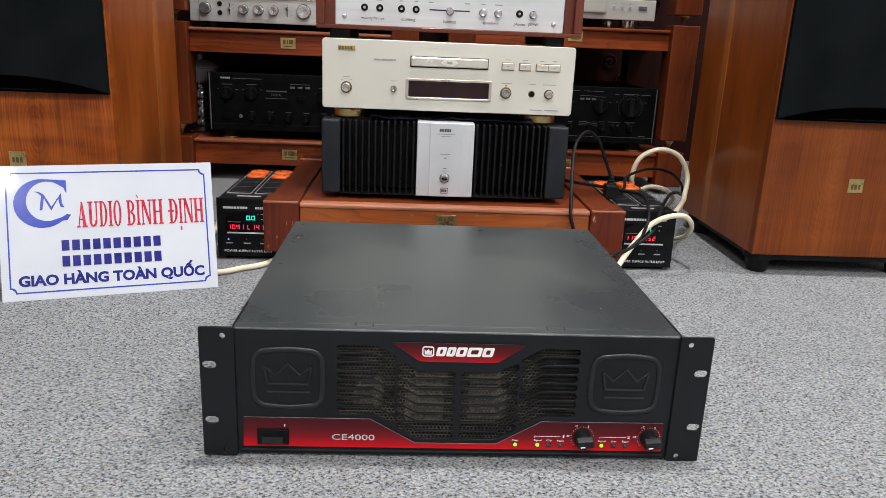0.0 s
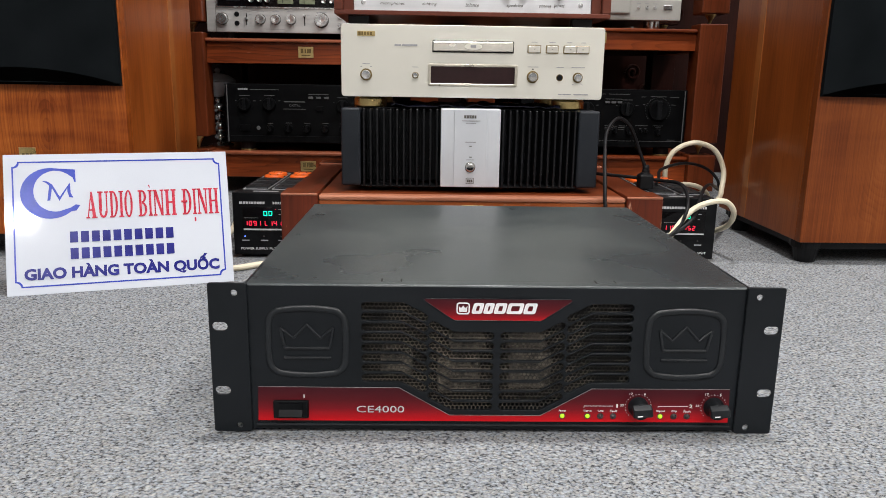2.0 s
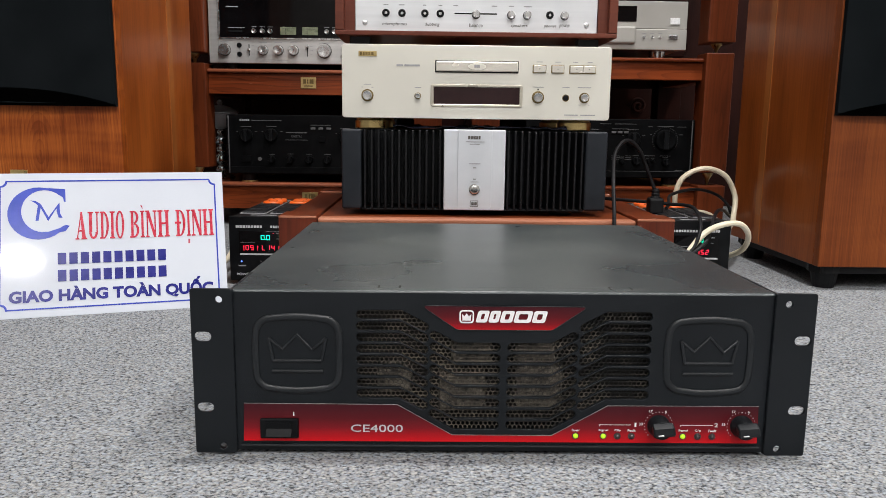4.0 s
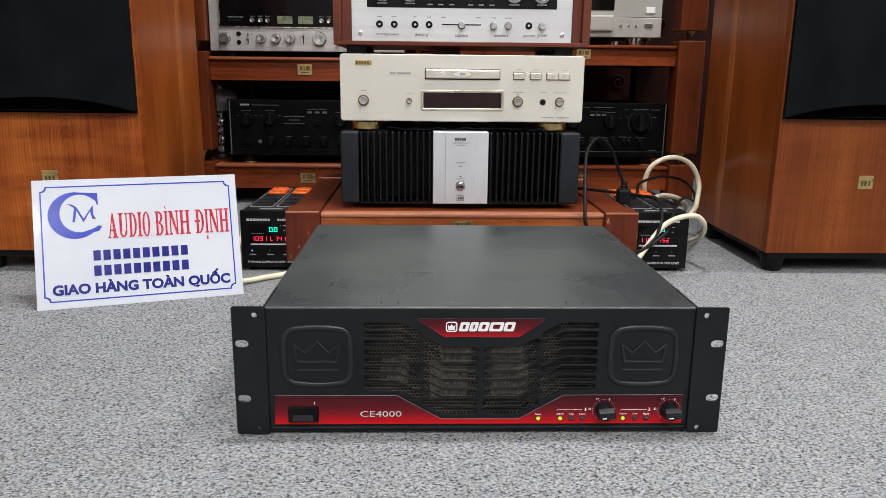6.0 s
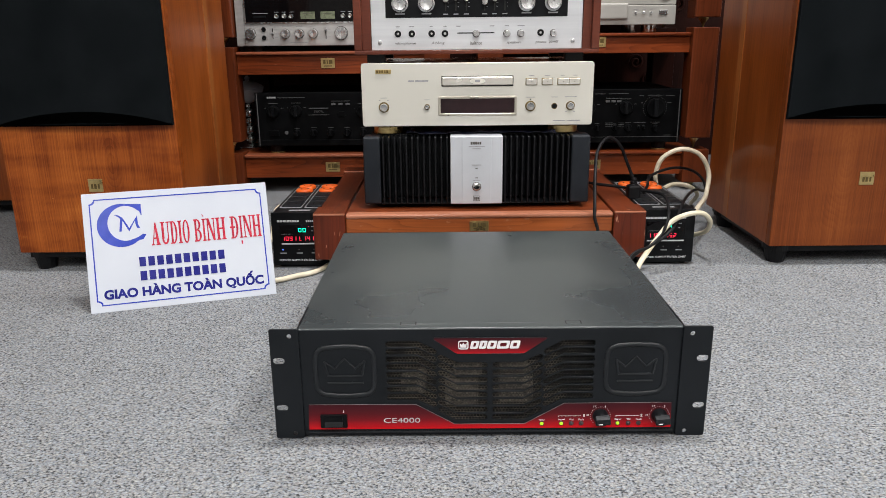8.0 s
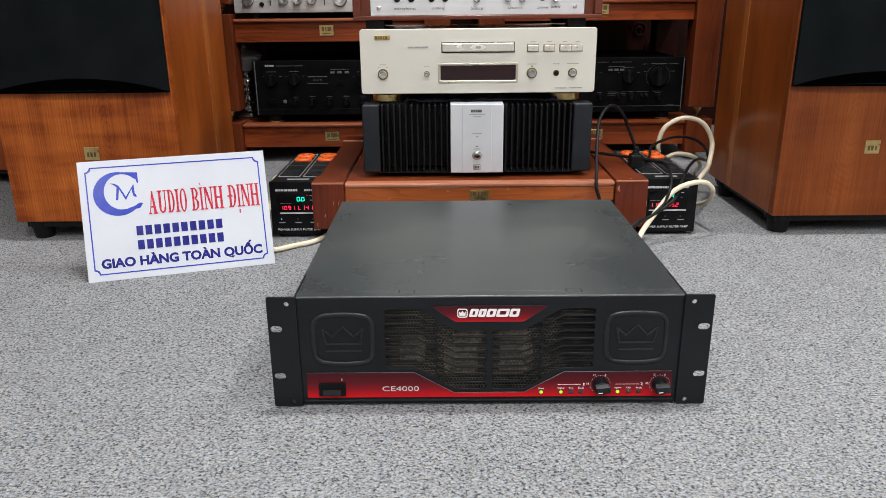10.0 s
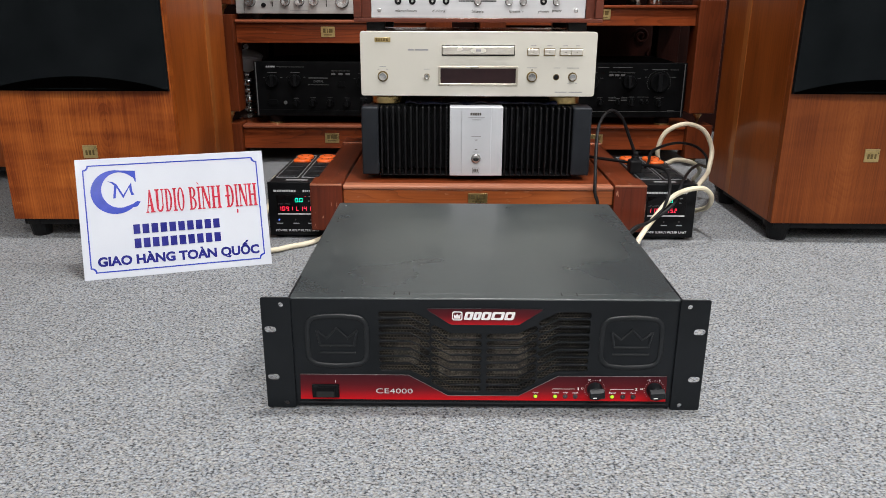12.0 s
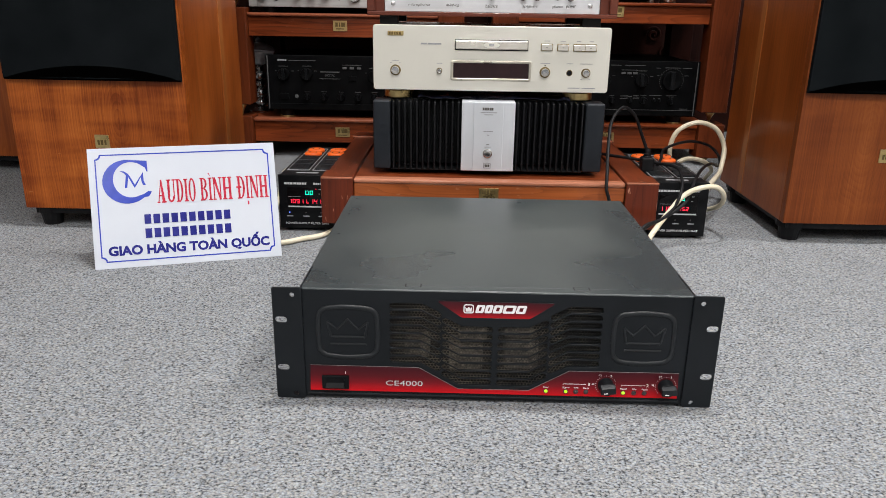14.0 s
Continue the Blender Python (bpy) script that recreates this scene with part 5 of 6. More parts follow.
# ---- filter units with lit figures ----
def filter_unit(x, y, right):
    t = thing("power_filter_unit", x, y, 0, label="black mains filter unit with orange sockets and lit red figures", category="power filter", group="power filter units")
    W, D, Z0, Z1 = 0.106, 0.29, 0.007, 0.1105
    part("case", box(0, W, 0.003, D, Z0, Z1, 0.003), M_BLACK, t)
    part("front_panel", box(-0.001, W + 0.001, -0.001, 0.0028, Z0 - 0.001, Z1 + 0.001, 0.0012), M_BLACK, t)
    y = -0.0013
    bars(t, [(0.0105, 0.0155), (0.0165, 0.0205), (0.0215, 0.0255), (0.0265, 0.0285), (0.0295, 0.0335), (0.0345, 0.0385), (0.0395, 0.0430), (0.0440, 0.0480), (0.0490, 0.0525)], 0.0925, 0.0965, y, M_PRINT, "maker_bar")
    bars(t, [(0.066, 0.069), (0.070, 0.073), (0.074, 0.077), (0.078, 0.081), (0.082, 0.085), (0.086, 0.089)], 0.0925, 0.0965, y, M_PRINT)
    d = part("display", box(0.015, 0.089, -0.0018, -0.0006, 0.0475, 0.0875, 0.0005), M_GLASS, t, "black display window")
    digits(d, "0.0" if not right else "243", 0.0505 if not right else 0.049, 0.0730, 0.0085 if not right else 0.0080, 0.0078, -0.0019, G_GREEN, "green_figure")
    digits(d, "1091" if not right else "1190", 0.0180, 0.0562, 0.0075, 0.0076, -0.0019, G_RED, "red_figure")
    digits(d, "L141" if not right else "152", 0.0520, 0.0562, 0.0075, 0.0076, -0.0019, G_RED, "red_figure")
    part("display_sill", box(0.0165, 0.0875, -0.0024, -0.0018, 0.0482, 0.0508), M_PRINT, d)
    part("display_line", box(0.0175, 0.040, -0.0021, -0.0018, 0.0688, 0.0692), M_GREY_PRINT, d)
    part("tiny_lamp", box(0.07, 0.0712, -0.0021, -0.0018, 0.0835, 0.0845), G_RED, d)
    bars(d, [(0.0755, 0.081)], 0.0832, 0.0845, -0.0020, M_GREY_PRINT)
    bars(d, [(0.0755, 0.079)], 0.0745, 0.0755, -0.0020, M_GREY_PRINT)
    for k, x0 in enumerate((0.0150, 0.0465, 0.0755)):
        part("lamp", lathe([(0.0014, 0), (0.0012, 0.0012)], (x0 + 0.003, -0.001, 0.0375), "y", 10), G_BLUE if k == 0 and not right else M_LEDOFF, t)
        bars(t, [(x0 - 0.002, x0 + 0.010)], 0.0295, 0.0315, y, M_GREY_PRINT)
    lettering(t, "POWER SUPPLY FILTER UNIT", 0.0105, 0.0945, 0.0145, 0.0185, y, M_WHITE, "unit_name")
    # sockets on the lid
    bars_bm = bmesh.new()
    add_box(bars_bm, 0.03, 0.072, 0.018, 0.026, Z1 - 0.0002, Z1 + 0.0002)
    part("lid_print", bars_bm, M_GREY_PRINT, t)
    for cx in (0.029, 0.078):
        rim = bmesh.new()
        for a, b, c, d in ((-0.0215, 0.0215, 0.042, 0.0435), (-0.0215, 0.0215, 0.2605, 0.262), (-0.0215, -0.0203, 0.0435, 0.2605), (0.0203, 0.0215, 0.0435, 0.2605)):
            add_box(rim, cx + a, cx + b, c, d, Z1 - 0.0004, Z1 + 0.0012)
        part("socket_frame", rim, M_GREY_PRINT, t)
        for k, y0 in enumerate((0.047, 0.0915, 0.136)):
            sk = part("socket", box(cx - 0.0185, cx + 0.0185, y0, y0 + 0.038, Z1 - 0.001, Z1 + 0.0035, 0.0015), M_KNOB, t, "black outlet socket")
            slots = bmesh.new()
            for a in (-0.008, 0.006):
                add_box(slots, cx + a, cx + a + 0.002, y0 + 0.014, y0 + 0.026, Z1 + 0.0034, Z1 + 0.0038)
            part("slot", slots, M_INSIDE, sk)
        for y0 in (0.199, 0.237):
            n = 20
            bm = lathe([(0.0225, 0), (0.0225, 0.0035), (0.0205, 0.0055), (0.015, 0.0058)], (0, 0, 0), "z", n)
            for v in bm.verts:
                v.co = Vector((cx + v.co.x * 0.82, y0 + v.co.y * 0.76, Z1 + v.co.z))
            sk = part("socket", bm, M_ORANGE, t, "orange outlet socket", True)
            slots = bmesh.new()
            for a in (-0.008, 0.006):
                add_box(slots, cx + a, cx + a + 0.002, y0 - 0.005, y0 + 0.005, Z1 + 0.0056, Z1 + 0.0060)
            part("slot", slots, M_INSIDE, sk)
    for fx in (0.014, W - 0.014):
        for fy in (0.02, D - 0.02):
            part("foot", lathe([(0.008, 0.0), (0.009, Z0 + 0.002)], (fx, fy, 0), "z", 12), M_RUBBER, t)
    return t


filter_unit(-0.384, 0.64, False)
filter_unit(0.323, 0.64, True)


# ---- racks behind the stack ----
def rack(x0, x1, levels, inner_left, label):
    """Open shelving of square posts on brass spikes; levels: (front beam foot, beam top)."""
    t = thing("equipment_rack", 0, 1.335, 0, label=label, category="equipment rack", group="equipment racks")
    D, P = 0.46, 0.07
    tops = []
    for zi, (zb, zt) in enumerate(levels):
        part("front_beam", box(x0 + P + 0.0005, x1 - P - 0.0005, 0.022, 0.046, zb, zt - 0.011, 0.0012), M_RACK, t)
        part("edge_moulding", box(x0 + P + 0.0005, x1 - P - 0.0005, 0.012, 0.05, zt - 0.0108, zt - 0.002, 0.003), M_EDGER if inner_left else M_RACK, t)
        part("shelf_board", box(x0 + P * 0.4, x1 - P * 0.4, 0.0503, D - 0.03, zt - 0.02, zt - 0.003, 0.001), M_RACK, t)
        # back beam takes the dark panel wood for the shade inside the rack
        part("back_beam", box(x0 + P + 0.0005, x1 - P - 0.0005, D - 0.029, D - 0.005, zb, zt - 0.003, 0.001), M_CARVED_RACKSHADE, t)
        for px in (x0, x1 - P):
            part("side_rail", box(px + 0.012, px + P - 0.012, P + 0.0005, D - P - 0.0005, zb, zt - 0.021, 0.001), M_RACK, t)
    edges = [(0.022, levels[0][1] + 0.004)] + [(a[1] + 0.036, b[1] + 0.011) for a, b in zip(levels, levels[1:])]
    for px in (x0, x1 - P):
        for py in (0.0, D - P):
            for a, b in edges:
                # rear posts are darkened in colour for the rack's shaded depth
                part("post", box(px, px + P, py, py + P, a, b, 0.0025), M_RACKZ if py == 0.0 else M_CARVED_RACKSHADE, t)
            below = 0.0
            for a, b in edges:
                cone_spike(t, px + P / 2, py + P / 2, below, a, 0.014)
                below = b
    for (zb, zt), bx in zip(levels, (-0.391, -0.389, -0.389, -0.389) if inner_left else (0.352, 0.352, 0.352, 0.352)):
        maker_plate(t, bx, bx + (0.04 if zb < 0.2 else 0.038), zb + 0.016, zb + 0.043, 0.0218)
    return t


# the two upper levels are unseen, added to keep ceiling light off the shelves
LEFT = rack(-0.69, -0.035, [(0.043, 0.112), (0.331, 0.394), (0.68, 0.745), (1.03, 1.095)], True, "open red-brown wooden rack with brass plates and pale worn shelf edges")
RIGHT = rack(0.04, 0.69, [(0.043, 0.112), (0.379, 0.434), (0.68, 0.745), (1.03, 1.095)], False, "open red-brown wooden rack with square posts on brass spikes")


def black_amplifier(x, z, right):
    t = thing("integrated_amplifier", x, 1.372, z, label="black integrated amplifier with many knobs on the lower rack shelf", category="amplifier", group="black integrated amplifiers")
    W, Z0, Z1 = 0.434, 0.022, 0.172
    part("cabinet", box(0.004, W - 0.004, 0.012, 0.36, Z0 + 0.002, Z1 - 0.004, 0.002), M_NIGHT, t)
    part("front_panel", box(0, W, 0, 0.011, Z0, Z1, 0.0015), M_NIGHT, t)
    part("edge_trim", box((W - 0.0075) if right else 0.004, (W - 0.005) if right else 0.0065, -0.0008, 0.0004, Z0 + 0.002, Z1 - 0.002), M_DIM, t)
    part("lower_step", box(0.008, W - 0.008, -0.004, 0.001, Z0 + 0.002, Z0 + 0.018, 0.001), M_NIGHT, t)
    y = -0.0003
    if right:
        dials = [(W - 0.075, 0.120, 0.0265), (W - 0.158, 0.121, 0.0185), (W - 0.262, 0.121, 0.0185)]
        lows = [(W - 0.072, 0.064, 0.009), (W - 0.118, 0.066, 0.004), (W - 0.104, 0.066, 0.004), (W - 0.148, 0.066, 0.010), (W - 0.185, 0.066, 0.007), (W - 0.235, 0.066, 0.008)]
        keys = [W - 0.208, W - 0.192, W - 0.176]
    else:
        dials = [(0.050, 0.120, 0.0165), (0.114, 0.121, 0.0165), (0.302, 0.118, 0.0165)]
        lows = [(0.114, 0.06, 0.009), (0.161, 0.06, 0.010), (0.209, 0.06, 0.010), (0.256, 0.06, 0.010), (0.302, 0.06, 0.010), (0.35, 0.06, 0.010)]
        keys = [0.220, 0.240, 0.260]
        bars(t, [(0.034, 0.0385), (0.0395, 0.0435), (0.0445, 0.0485), (0.0495, 0.0535), (0.0545, 0.0585)], 0.156, 0.1605, y, M_GREY_PRINT, "maker_bar")
        bars(t, [(0.064, 0.14)], 0.1568, 0.1582, y, M_DIM)
        bars(t, [(0.151, 0.205)], 0.1265, 0.1290, y, M_DIM)
        lettering(t, "DIGITAL", 0.165, 0.192, 0.1155, 0.1215, y, M_DIM, "control_word")
        bars(t, [(0.149, 0.207)], 0.1085, 0.1098, y, M_DIM)
        part("jack", lathe([(0.0052, 0), (0.005, 0.001), (0.0035, 0.0012)], (0.083, 0, 0.06), "y", 16), M_DIM, t)
        part("power_key", box(0.036, 0.062, -0.004, 0.0, 0.052, 0.068, 0.001), M_NIGHT, t)
        part("source_key", box(0.233, 0.252, -0.003, 0.0, 0.104, 0.118, 0.001), M_NIGHT, t)
    for px, pz, r in dials + lows:
        k = part("dial", knob(r, 0.012, (px, 0, pz), 26), M_NIGHT, t, "black round dial", True)
        part("grip", box(px - r * 0.22, px + r * 0.22, -0.017, -0.0115, pz - r * 0.9, pz + r * 0.9, 0.001), M_BLACK, k)
        bars(t, [(px - r * 0.8, px + r * 0.8)], pz + r * 1.28, pz + r * 1.28 + 0.0013, y, M_DIM)
        if r > 0.011:
            bars(t, [(px - r * 1.5, px - r * 1.3), (px + r * 1.3, px + r * 1.7)], pz + r * 0.5, pz + r * 0.5 + 0.0012, y, M_DIM)
    for px in keys:
        part("key", box(px - 0.006, px + 0.006, -0.002, 0, 0.136, 0.1415, 0.0006), M_DIM, t)
    bars(t, [(keys[0] - 0.006, keys[2] + 0.006)], 0.1465, 0.1478, y, M_DIM)
    if right:
        bm = bmesh.new()
        for i in range(30):
            a = radians(-40 + 260 * i / 29)
            u, v = W - 0.075 + 0.0325 * math.cos(a), 0.120 + 0.0325 * math.sin(a)
            add_box(bm, u - 0.0007, u + 0.0007, -0.0004, 0, v - 0.0007, v + 0.0007)
        part("dial_scale", bm, M_DIM, t)
        bars(t, [(W - 0.045, W - 0.025)], 0.0425, 0.0438, y, M_DIM)
        bars(t, [(W - 0.245, W - 0.215), (W - 0.205, W - 0.150)], 0.1590, 0.1602, y, M_DIM)
        bars(t, [(W - 0.120, W - 0.108), (W - 0.046, W - 0.022)], 0.1530, 0.1542, y, M_DIM)
        for z in (0.078, 0.0735, 0.069):
            bars(t, [(W - 0.212, W - 0.190), (W - 0.176, W - 0.160)], z, z + 0.0011, y, M_DIM)
        bars(t, [(W - 0.132, W - 0.098), (W - 0.086, W - 0.058)], 0.0790, 0.0802, y, M_DIM)
        part("trim_line", box(0.006, W - 0.006, -0.0044, -0.0038, 0.0392, 0.0400), M_DIM, t)
    for px in (0.05, W - 0.05):
        for py in (0.03, 0.31):
            ft = part("foot", lathe([(0.019, 0.0045), (0.02, 0.006), (0.02, Z0 + 0.003)], (px, py, 0), "z", 20), M_RUBBER, t, "", True)
            part("foot_ring", lathe([(0.0215, 0), (0.022, 0.001), (0.0215, 0.0045), (0.018, 0.0045)], (px, py, 0), "z", 24), M_BRASS, ft, "thin brass foot ring", True)
    return t


black_amplifier(-0.583, 0.109, False)
black_amplifier(0.181, 0.109, True)


def receiver():
    t = thing("stereo_receiver", -0.616, 1.362, 0.391, label="vintage silver stereo receiver with black dial glass, on the rack shelf", category="receiver")
    W, Z0, Z1 = 0.51, 0.016, 0.19
    part("cabinet", box(0.006, W - 0.006, 0.013, 0.40, Z0 + 0.002, Z1 - 0.002, 0.002), M_CASE, t)
    part("face_plate", box(0, W, 0, 0.012, Z0, Z1, 0.0012), M_SILVER_SHADED, t, "brushed silver face plate")
    part("dial_glass", box(0.028, W - 0.028, -0.002, 0.001, 0.0775, 0.175, 0.0008), M_GLASS, t, "black dial glass")
    part("glass_rim", plate([rounded(0.0255, W - 0.0255, 0.075, 0.1775, 0.001), rounded(0.0285, W - 0.0285, 0.078, 0.1745, 0.001)], 0.003, -0.003), M_SPUN, t)
    part("side_line", box(0.0225, 0.0232, -0.0003, 0.0, Z0, Z1 - 0.002), M_DARK_PRINT, t)
    for x, r in ((0.039, 0.0135), (0.134, 0.0115), (0.172, 0.0115), (0.210, 0.0115), (0.286, 0.0165), (0.36, 0.0115)):
        k = part("control_knob", lathe([(r, 0), (r, 0.012), (r * 0.94, 0.014), (r * 0.8, 0.0142), (r * 0.1, 0.0118)], (x, 0, 0.048), "y", 32), M_SPUN, t, "turned aluminium knob", True)
        # added dark ring draws the knob's shaded edge
        part("knob_ring", lathe([(r * 1.13, 0), (r * 1.1, 0.0006)], (x, 0.0001, 0.048), "y", 28), M_DARK_PRINT, k)
        bars(t, [(x - r * 0.8, x + r * 0.8)], 0.0665, 0.0678, -0.0003, M_GREY_PRINT)
    for z in (0.0378, 0.0595):
        part("jack_socket", lathe([(0.0062, 0), (0.006, 0.002), (0.0046, 0.0024), (0.0042, 0.0008)], (0.075, 0, z), "y", 18), M_BLACK, t)
        part("small_knob", knob(0.0055, 0.009, (0.333, 0, z - 0.003), 18), M_SPUN, t, "", True)
    for x in (0.099, 0.244):
        part("lever_slot", box(x - 0.0012, x + 0.0012, -0.0004, 0.0002, 0.034, 0.062), M_INSIDE, t)
        part("lever", box(x - 0.0035, x + 0.0035, -0.008, -0.0004, 0.047 if x < 0.2 else 0.055, 0.052 if x < 0.2 else 0.061, 0.0008), M_SPUN, t)
        for z in (0.038, 0.048, 0.058):
            bars(t, [(x + 0.006, x + 0.013)], z, z + 0.001, -0.0003, M_GREY_PRINT)
    for x in (0.113, 0.134, 0.153, 0.293, 0.312, 0.333):
        part("push_knob", knob(0.0058, 0.009, (x, -0.002, 0.0935), 18), M_SPUN, t, "small turned aluminium knob", True)
        bars(t, [(x - 0.006, x + 0.006)], 0.1035, 0.1046, -0.0023, M_GREY_PRINT)
    for x in (0.178, 0.232):
        mt = part("meter", box(x, x + 0.039, -0.0026, -0.0018, 0.0855, 0.1045, 0.0004), M_METER, t, "pale green needle meter")
        part("needle", box(x + 0.012, x + 0.0128, -0.0029, -0.0026, 0.087, 0.102), M_BLACK, mt)
        bars(mt, [(x + 0.006, x + 0.033)], 0.0995, 0.1006, -0.0028, M_DARK_PRINT)
    bars(t, [(0.048, 0.090)], 0.1005, 0.1018, -0.0023, M_GREY_PRINT)
    bars(t, [(0.050, 0.084)], 0.0905, 0.0955, -0.0023, M_BLACK)
    bars(t, [(0.045, 0.075)], 0.150, 0.1525, -0.0023, M_GREY_PRINT)
    bars(t, [(0.145, 0.195)], 0.024, 0.0252, -0.0003, M_GREY_PRINT)
    for x in (0.05, W - 0.05):
        for yy in (0.03, 0.35):
            part("foot", lathe([(0.014, 0), (0.016, Z0 + 0.003)], (x, yy, 0), "z", 16), M_RUBBER, t)
    return t


receiver()


def silver_player():
    t = thing("silver_disc_player", 0.145, 1.368, 0.431, label="silver disc player with bowed tray door, on the upper rack shelf", category="disc player")
    W, Z0, Z1 = 0.432, 0.022, 0.14
    part("cabinet", box(0.003, W - 0.003, 0.012, 0.33, Z0 + 0.002, Z1 - 0.002, 0.002), M_SILVW, t)
    part("upper_front", box(0, W, 0, 0.012, Z0 + 0.052, Z1, 0.001), M_SILVW, t)
    part("lower_front", box(0, W, -0.003, 0.012, Z0, Z0 + 0.0505, 0.0015), M_SILVW, t)
    part("display", box(0.12, W - 0.128, -0.001, 0.0008, Z0 + 0.068, Z1 - 0.012), M_GLASS, t, "black display window")
    part("tray_door", box(0.12, W - 0.13, -0.013, -0.002, Z0 + 0.014, Z0 + 0.056, 0.005, 3), M_SILVW, t, "bowed silver tray door")
    for x in (W - 0.108, W - 0.087, W - 0.067):
        part("button", knob(0.0035, 0.004, (x, -0.003, Z0 + 0.031), 14), M_SPUN, t, "", True)
        bars(t, [(x - 0.005, x + 0.005)], Z0 + 0.0395, Z0 + 0.0406, -0.0033, M_GREY_PRINT)
    part("wide_button", box(W - 0.046, W - 0.023, -0.007, -0.002, Z0 + 0.026, Z0 + 0.037, 0.0015), M_SPUN, t)
    part("power_button", box(W - 0.043, W - 0.019, -0.003, 0.0005, Z0 + 0.062, Z0 + 0.078, 0.001), M_WHITE, t, "pale square button")
    for x in (0.05, W - 0.06):
        for yy in (0.04, 0.28):
            part("foot", lathe([(0.02, 0), (0.021, 0.004), (0.021, Z0 + 0.003)], (x, yy, 0), "z", 20), M_STEEL, t, "", True)
    return t


silver_player()


# ---- cables ----
def cable(name, pts, r, mat, label, closed=False):
    ob = part(name, tube(spline(pts, 8), r, 10), mat, None, "", True)
    return tagged(ob, label, "cable")


cable("cream_cable", [(0.245, 0.47, 0.006), (0.283, 0.505, 0.022), (0.304, 0.540, 0.038), (0.338, 0.585, 0.060), (0.370, 0.600, 0.094), (0.399, 0.600, 0.110), (0.432, 0.610, 0.110), (0.455, 0.630, 0.090),
                      (0.462, 0.660, 0.064), (0.457, 0.700, 0.045), (0.445, 0.78, 0.02), (0.45, 0.95, 0.006)], 0.0047, M_CREAM, "thick cream mains cable rising over the filter unit")
cable("cream_cable", [(0.455, 0.74, 0.03), (0.465, 0.76, 0.062), (0.487, 0.800, 0.074), (0.525, 0.870, 0.079), (0.543, 0.910, 0.088), (0.551, 0.930, 0.126), (0.528, 0.930, 0.167), (0.486, 0.930, 0.181), (0.445, 0.930, 0.163),
                      (0.432, 0.935, 0.126), (0.440, 0.945, 0.091), (0.462, 0.970, 0.083), (0.496, 1.000, 0.086), (0.539, 1.020, 0.076), (0.57, 1.05, 0.05), (0.59, 1.15, 0.005)], 0.0052, M_CREAM, "thick cream mains cable standing in a loop")
cable("cream_cable", [(-0.48, 0.56, 0.0055), (-0.41, 0.545, 0.0055), (-0.362, 0.548, 0.0055), (-0.332, 0.571, 0.0055), (-0.293, 0.606, 0.0055), (-0.262, 0.70, 0.0055), (-0.24, 0.85, 0.0055)], 0.0048, M_CREAM, "thick cream mains cable lying on the carpet")
cable("cream_cable", [(-0.43, 0.70, 0.0055), (-0.415, 0.76, 0.03), (-0.42, 0.84, 0.07), (-0.40, 0.92, 0.06), (-0.38, 0.99, 0.0055)], 0.0048, M_CREAM, "thick cream mains cable behind the filter unit")
cable("black_cable", [(0.236, 0.585, 0.06), (0.233, 0.588, 0.087), (0.227, 0.589, 0.107), (0.228, 0.600, 0.129), (0.234, 0.640, 0.176), (0.247, 0.690, 0.217), (0.273, 0.720, 0.238), (0.298, 0.730, 0.222), (0.317, 0.735, 0.183), (0.329, 0.735, 0.155), (0.332, 0.735, 0.145)],
      0.0032, M_RUBBER, "black mains cable arching down to a plug")
cable("black_cable", [(0.24, 0.84, 0.13), (0.258, 0.800, 0.131), (0.307, 0.760, 0.131), (0.353, 0.720, 0.130), (0.377, 0.680, 0.130), (0.374, 0.630, 0.117), (0.365, 0.600, 0.098), (0.351, 0.590, 0.072), (0.324, 0.570, 0.056), (0.287, 0.540, 0.050), (0.25, 0.50, 0.006)],
      0.0030, M_RUBBER, "thin black cable draped over the filter unit")
cable("black_cable", [(0.36, 0.76, 0.118), (0.377, 0.800, 0.123), (0.400, 0.860, 0.134), (0.465, 0.920, 0.140), (0.519, 0.950, 0.128), (0.546, 0.950, 0.106), (0.545, 0.930, 0.085), (0.50, 0.85, 0.105), (0.455, 0.76, 0.116), (0.412, 0.665, 0.118), (0.390, 0.620, 0.103), (0.372, 0.595, 0.081), (0.336, 0.580, 0.059), (0.291, 0.545, 0.046), (0.255, 0.51, 0.006)],
      0.0030, M_RUBBER, "thin black cable looping behind the filter unit")


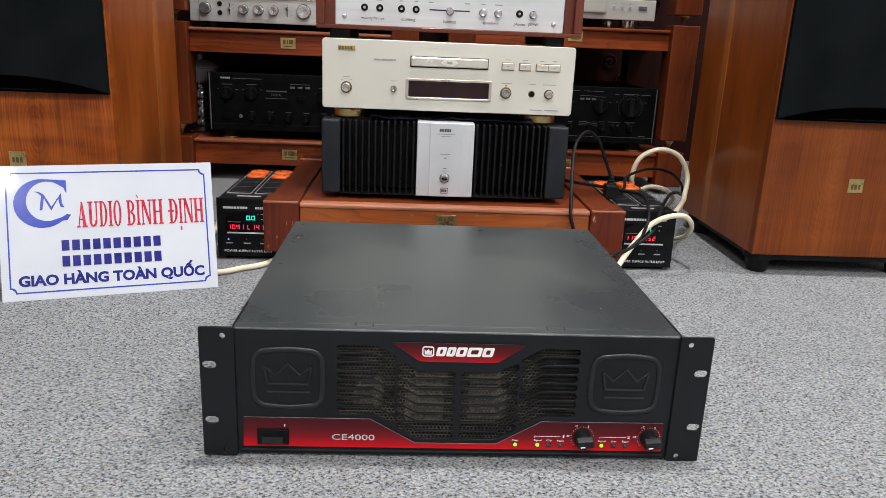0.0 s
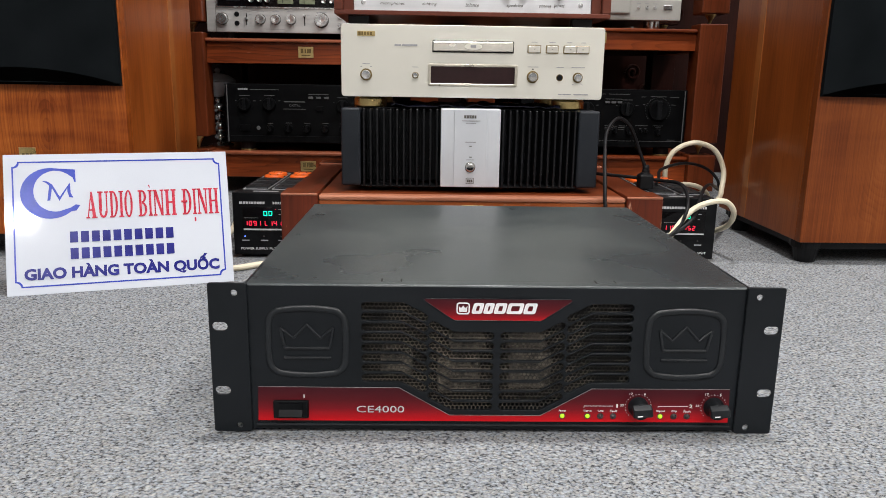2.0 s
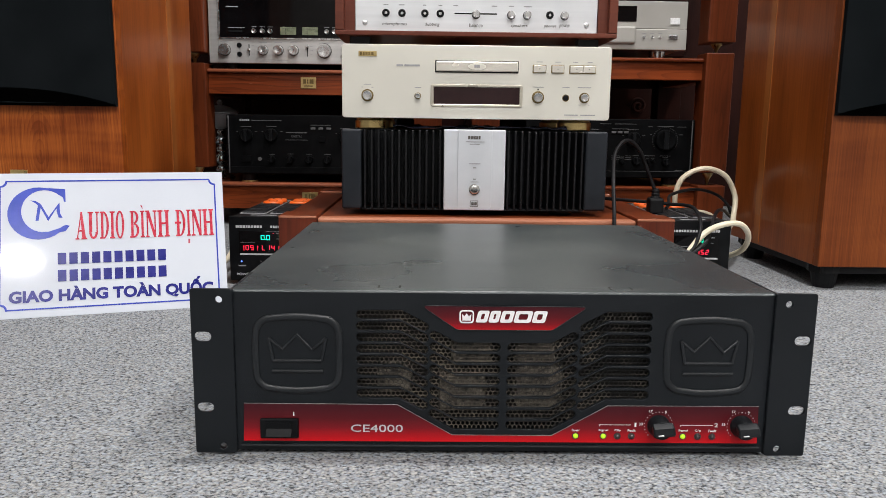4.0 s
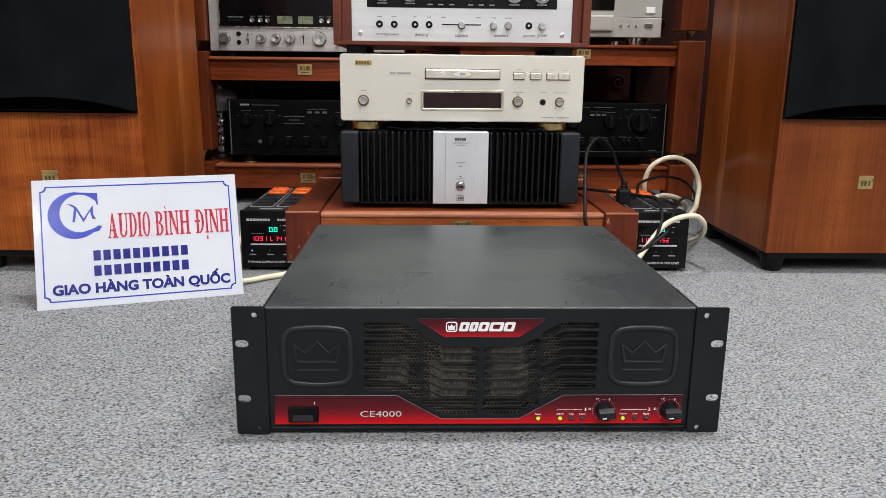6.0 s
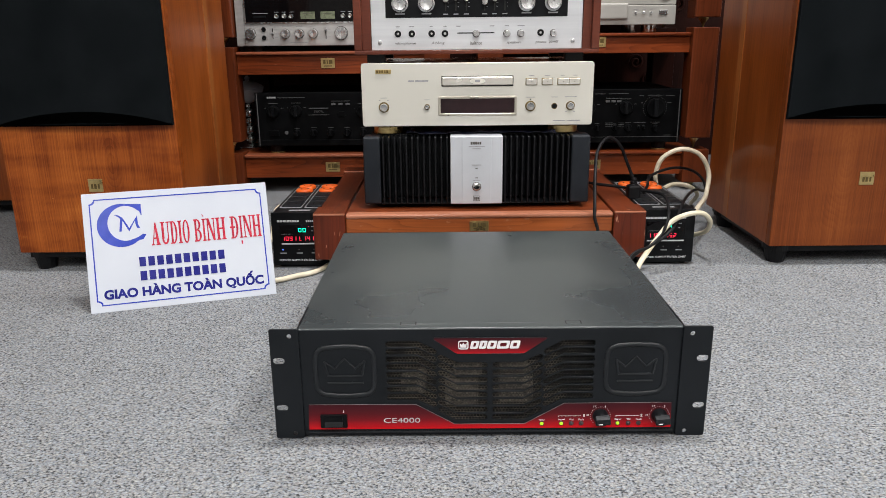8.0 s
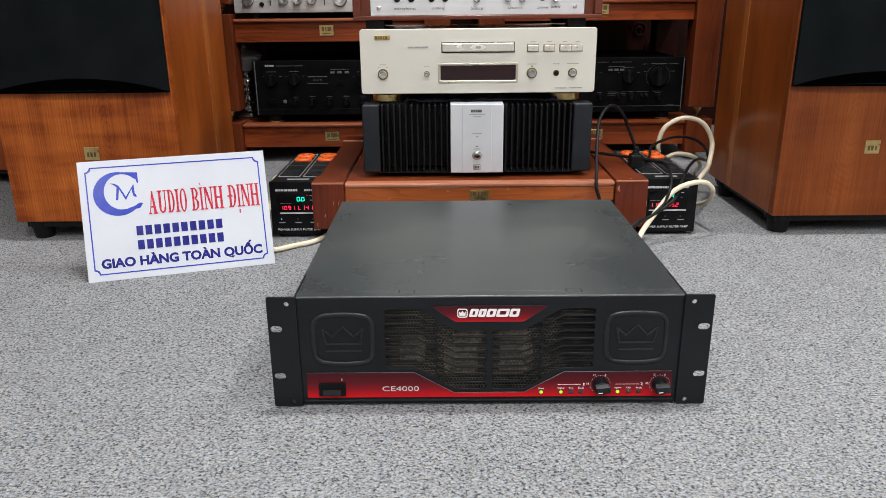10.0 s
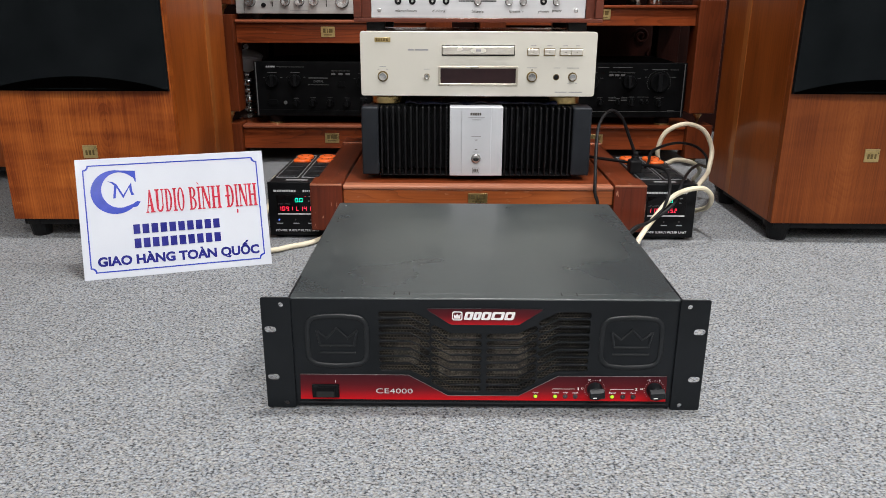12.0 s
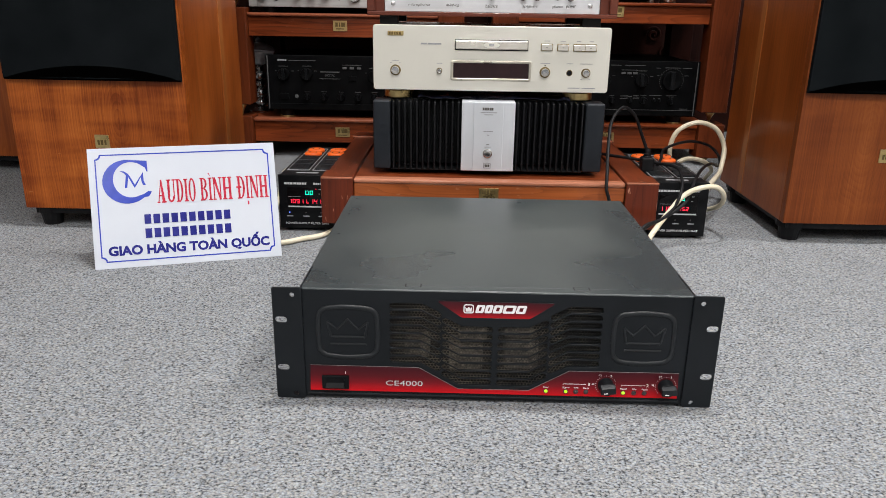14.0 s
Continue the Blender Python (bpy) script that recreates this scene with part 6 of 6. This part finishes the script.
def mains_plug():
    t = thing("mains_plug", 0.332, 0.735, 0.1115, label="black moulded mains plug standing in a socket", category="plug")
    part("body", box(-0.0125, 0.0125, -0.0125, 0.0125, 0.0, 0.028, 0.004, 3), M_RUBBER, t)
    part("strain_relief", lathe([(0.0095, 0), (0.0085, 0.004), (0.0068, 0.005), (0.0072, 0.009), (0.0058, 0.010), (0.0062, 0.014), (0.005, 0.018)], (0, 0, 0.026), "z", 14), M_RUBBER, t)
    return t


mains_plug()


# ---- carved ornament and turned vase behind the racks ----
def carved_scroll(x, z, s, flip):
    t = thing("carved_scroll", x, YN, z, label="dark carved wooden scroll on the back panel", category="carving", group="carved scrolls")
    pts = [(flip * s * (1 - k / 30) * math.cos(k * 0.42), -0.008, s * (1 - k / 30) * math.sin(k * 0.42)) for k in range(26)]
    part("scroll", tube(pts, s * 0.16, 8), M_CARVED_RACKSHADE, t, "", True)
    return t


for k, (x, z) in enumerate(((0.62, 0.33), (0.665, 0.27), (0.60, 0.23), (0.72, 0.36), (0.735, 0.21), (0.68, 0.16), (0.75, 0.52), (0.69, 0.58))):
    carved_scroll(x, z, 0.028 - 0.003 * (k % 3), 1 if k % 2 else -1)


def chrome_ornament():
    t = thing("chrome_ornament", -0.634, 1.50, 0.109, label="pale silver lidded bowl on a beaded chrome stem", category="ornament")
    part("base", lathe([(0.034, 0), (0.036, 0.004), (0.028, 0.010), (0.008, 0.014)], (0, 0, 0), "z", 28), M_STEEL, t, "", True)
    z = 0.014
    for r in (0.016, 0.020, 0.013, 0.018, 0.010):
        bead = [(r * math.sin(math.pi * k / 10) + 0.004 * (k in (0, 10)), z + r * 0.8 * (1 - math.cos(math.pi * k / 10))) for k in range(11)]
        part("bead", lathe(bead, (0, 0, 0), "z", 24), M_STEEL, t, "", True)
        z += r * 1.55
    part("bowl", lathe([(0.008, z), (0.022, z + 0.006), (0.034, z + 0.018), (0.042, z + 0.031), (0.046, z + 0.040), (0.044, z + 0.042)], (0, 0, 0), "z", 36), M_SATIN, t, "pale silver bowl", True)
    z += 0.0425
    part("bowl_lid", lathe([(0.047, z), (0.048, z + 0.002), (0.041, z + 0.009), (0.028, z + 0.016), (0.014, z + 0.020), (0.005, z + 0.022), (0.008, z + 0.029), (0.005, z + 0.034), (0.002, z + 0.036)], (0, 0, 0), "z", 36), M_SATIN, t, "domed lid with a knob", True)
    return t


chrome_ornament()
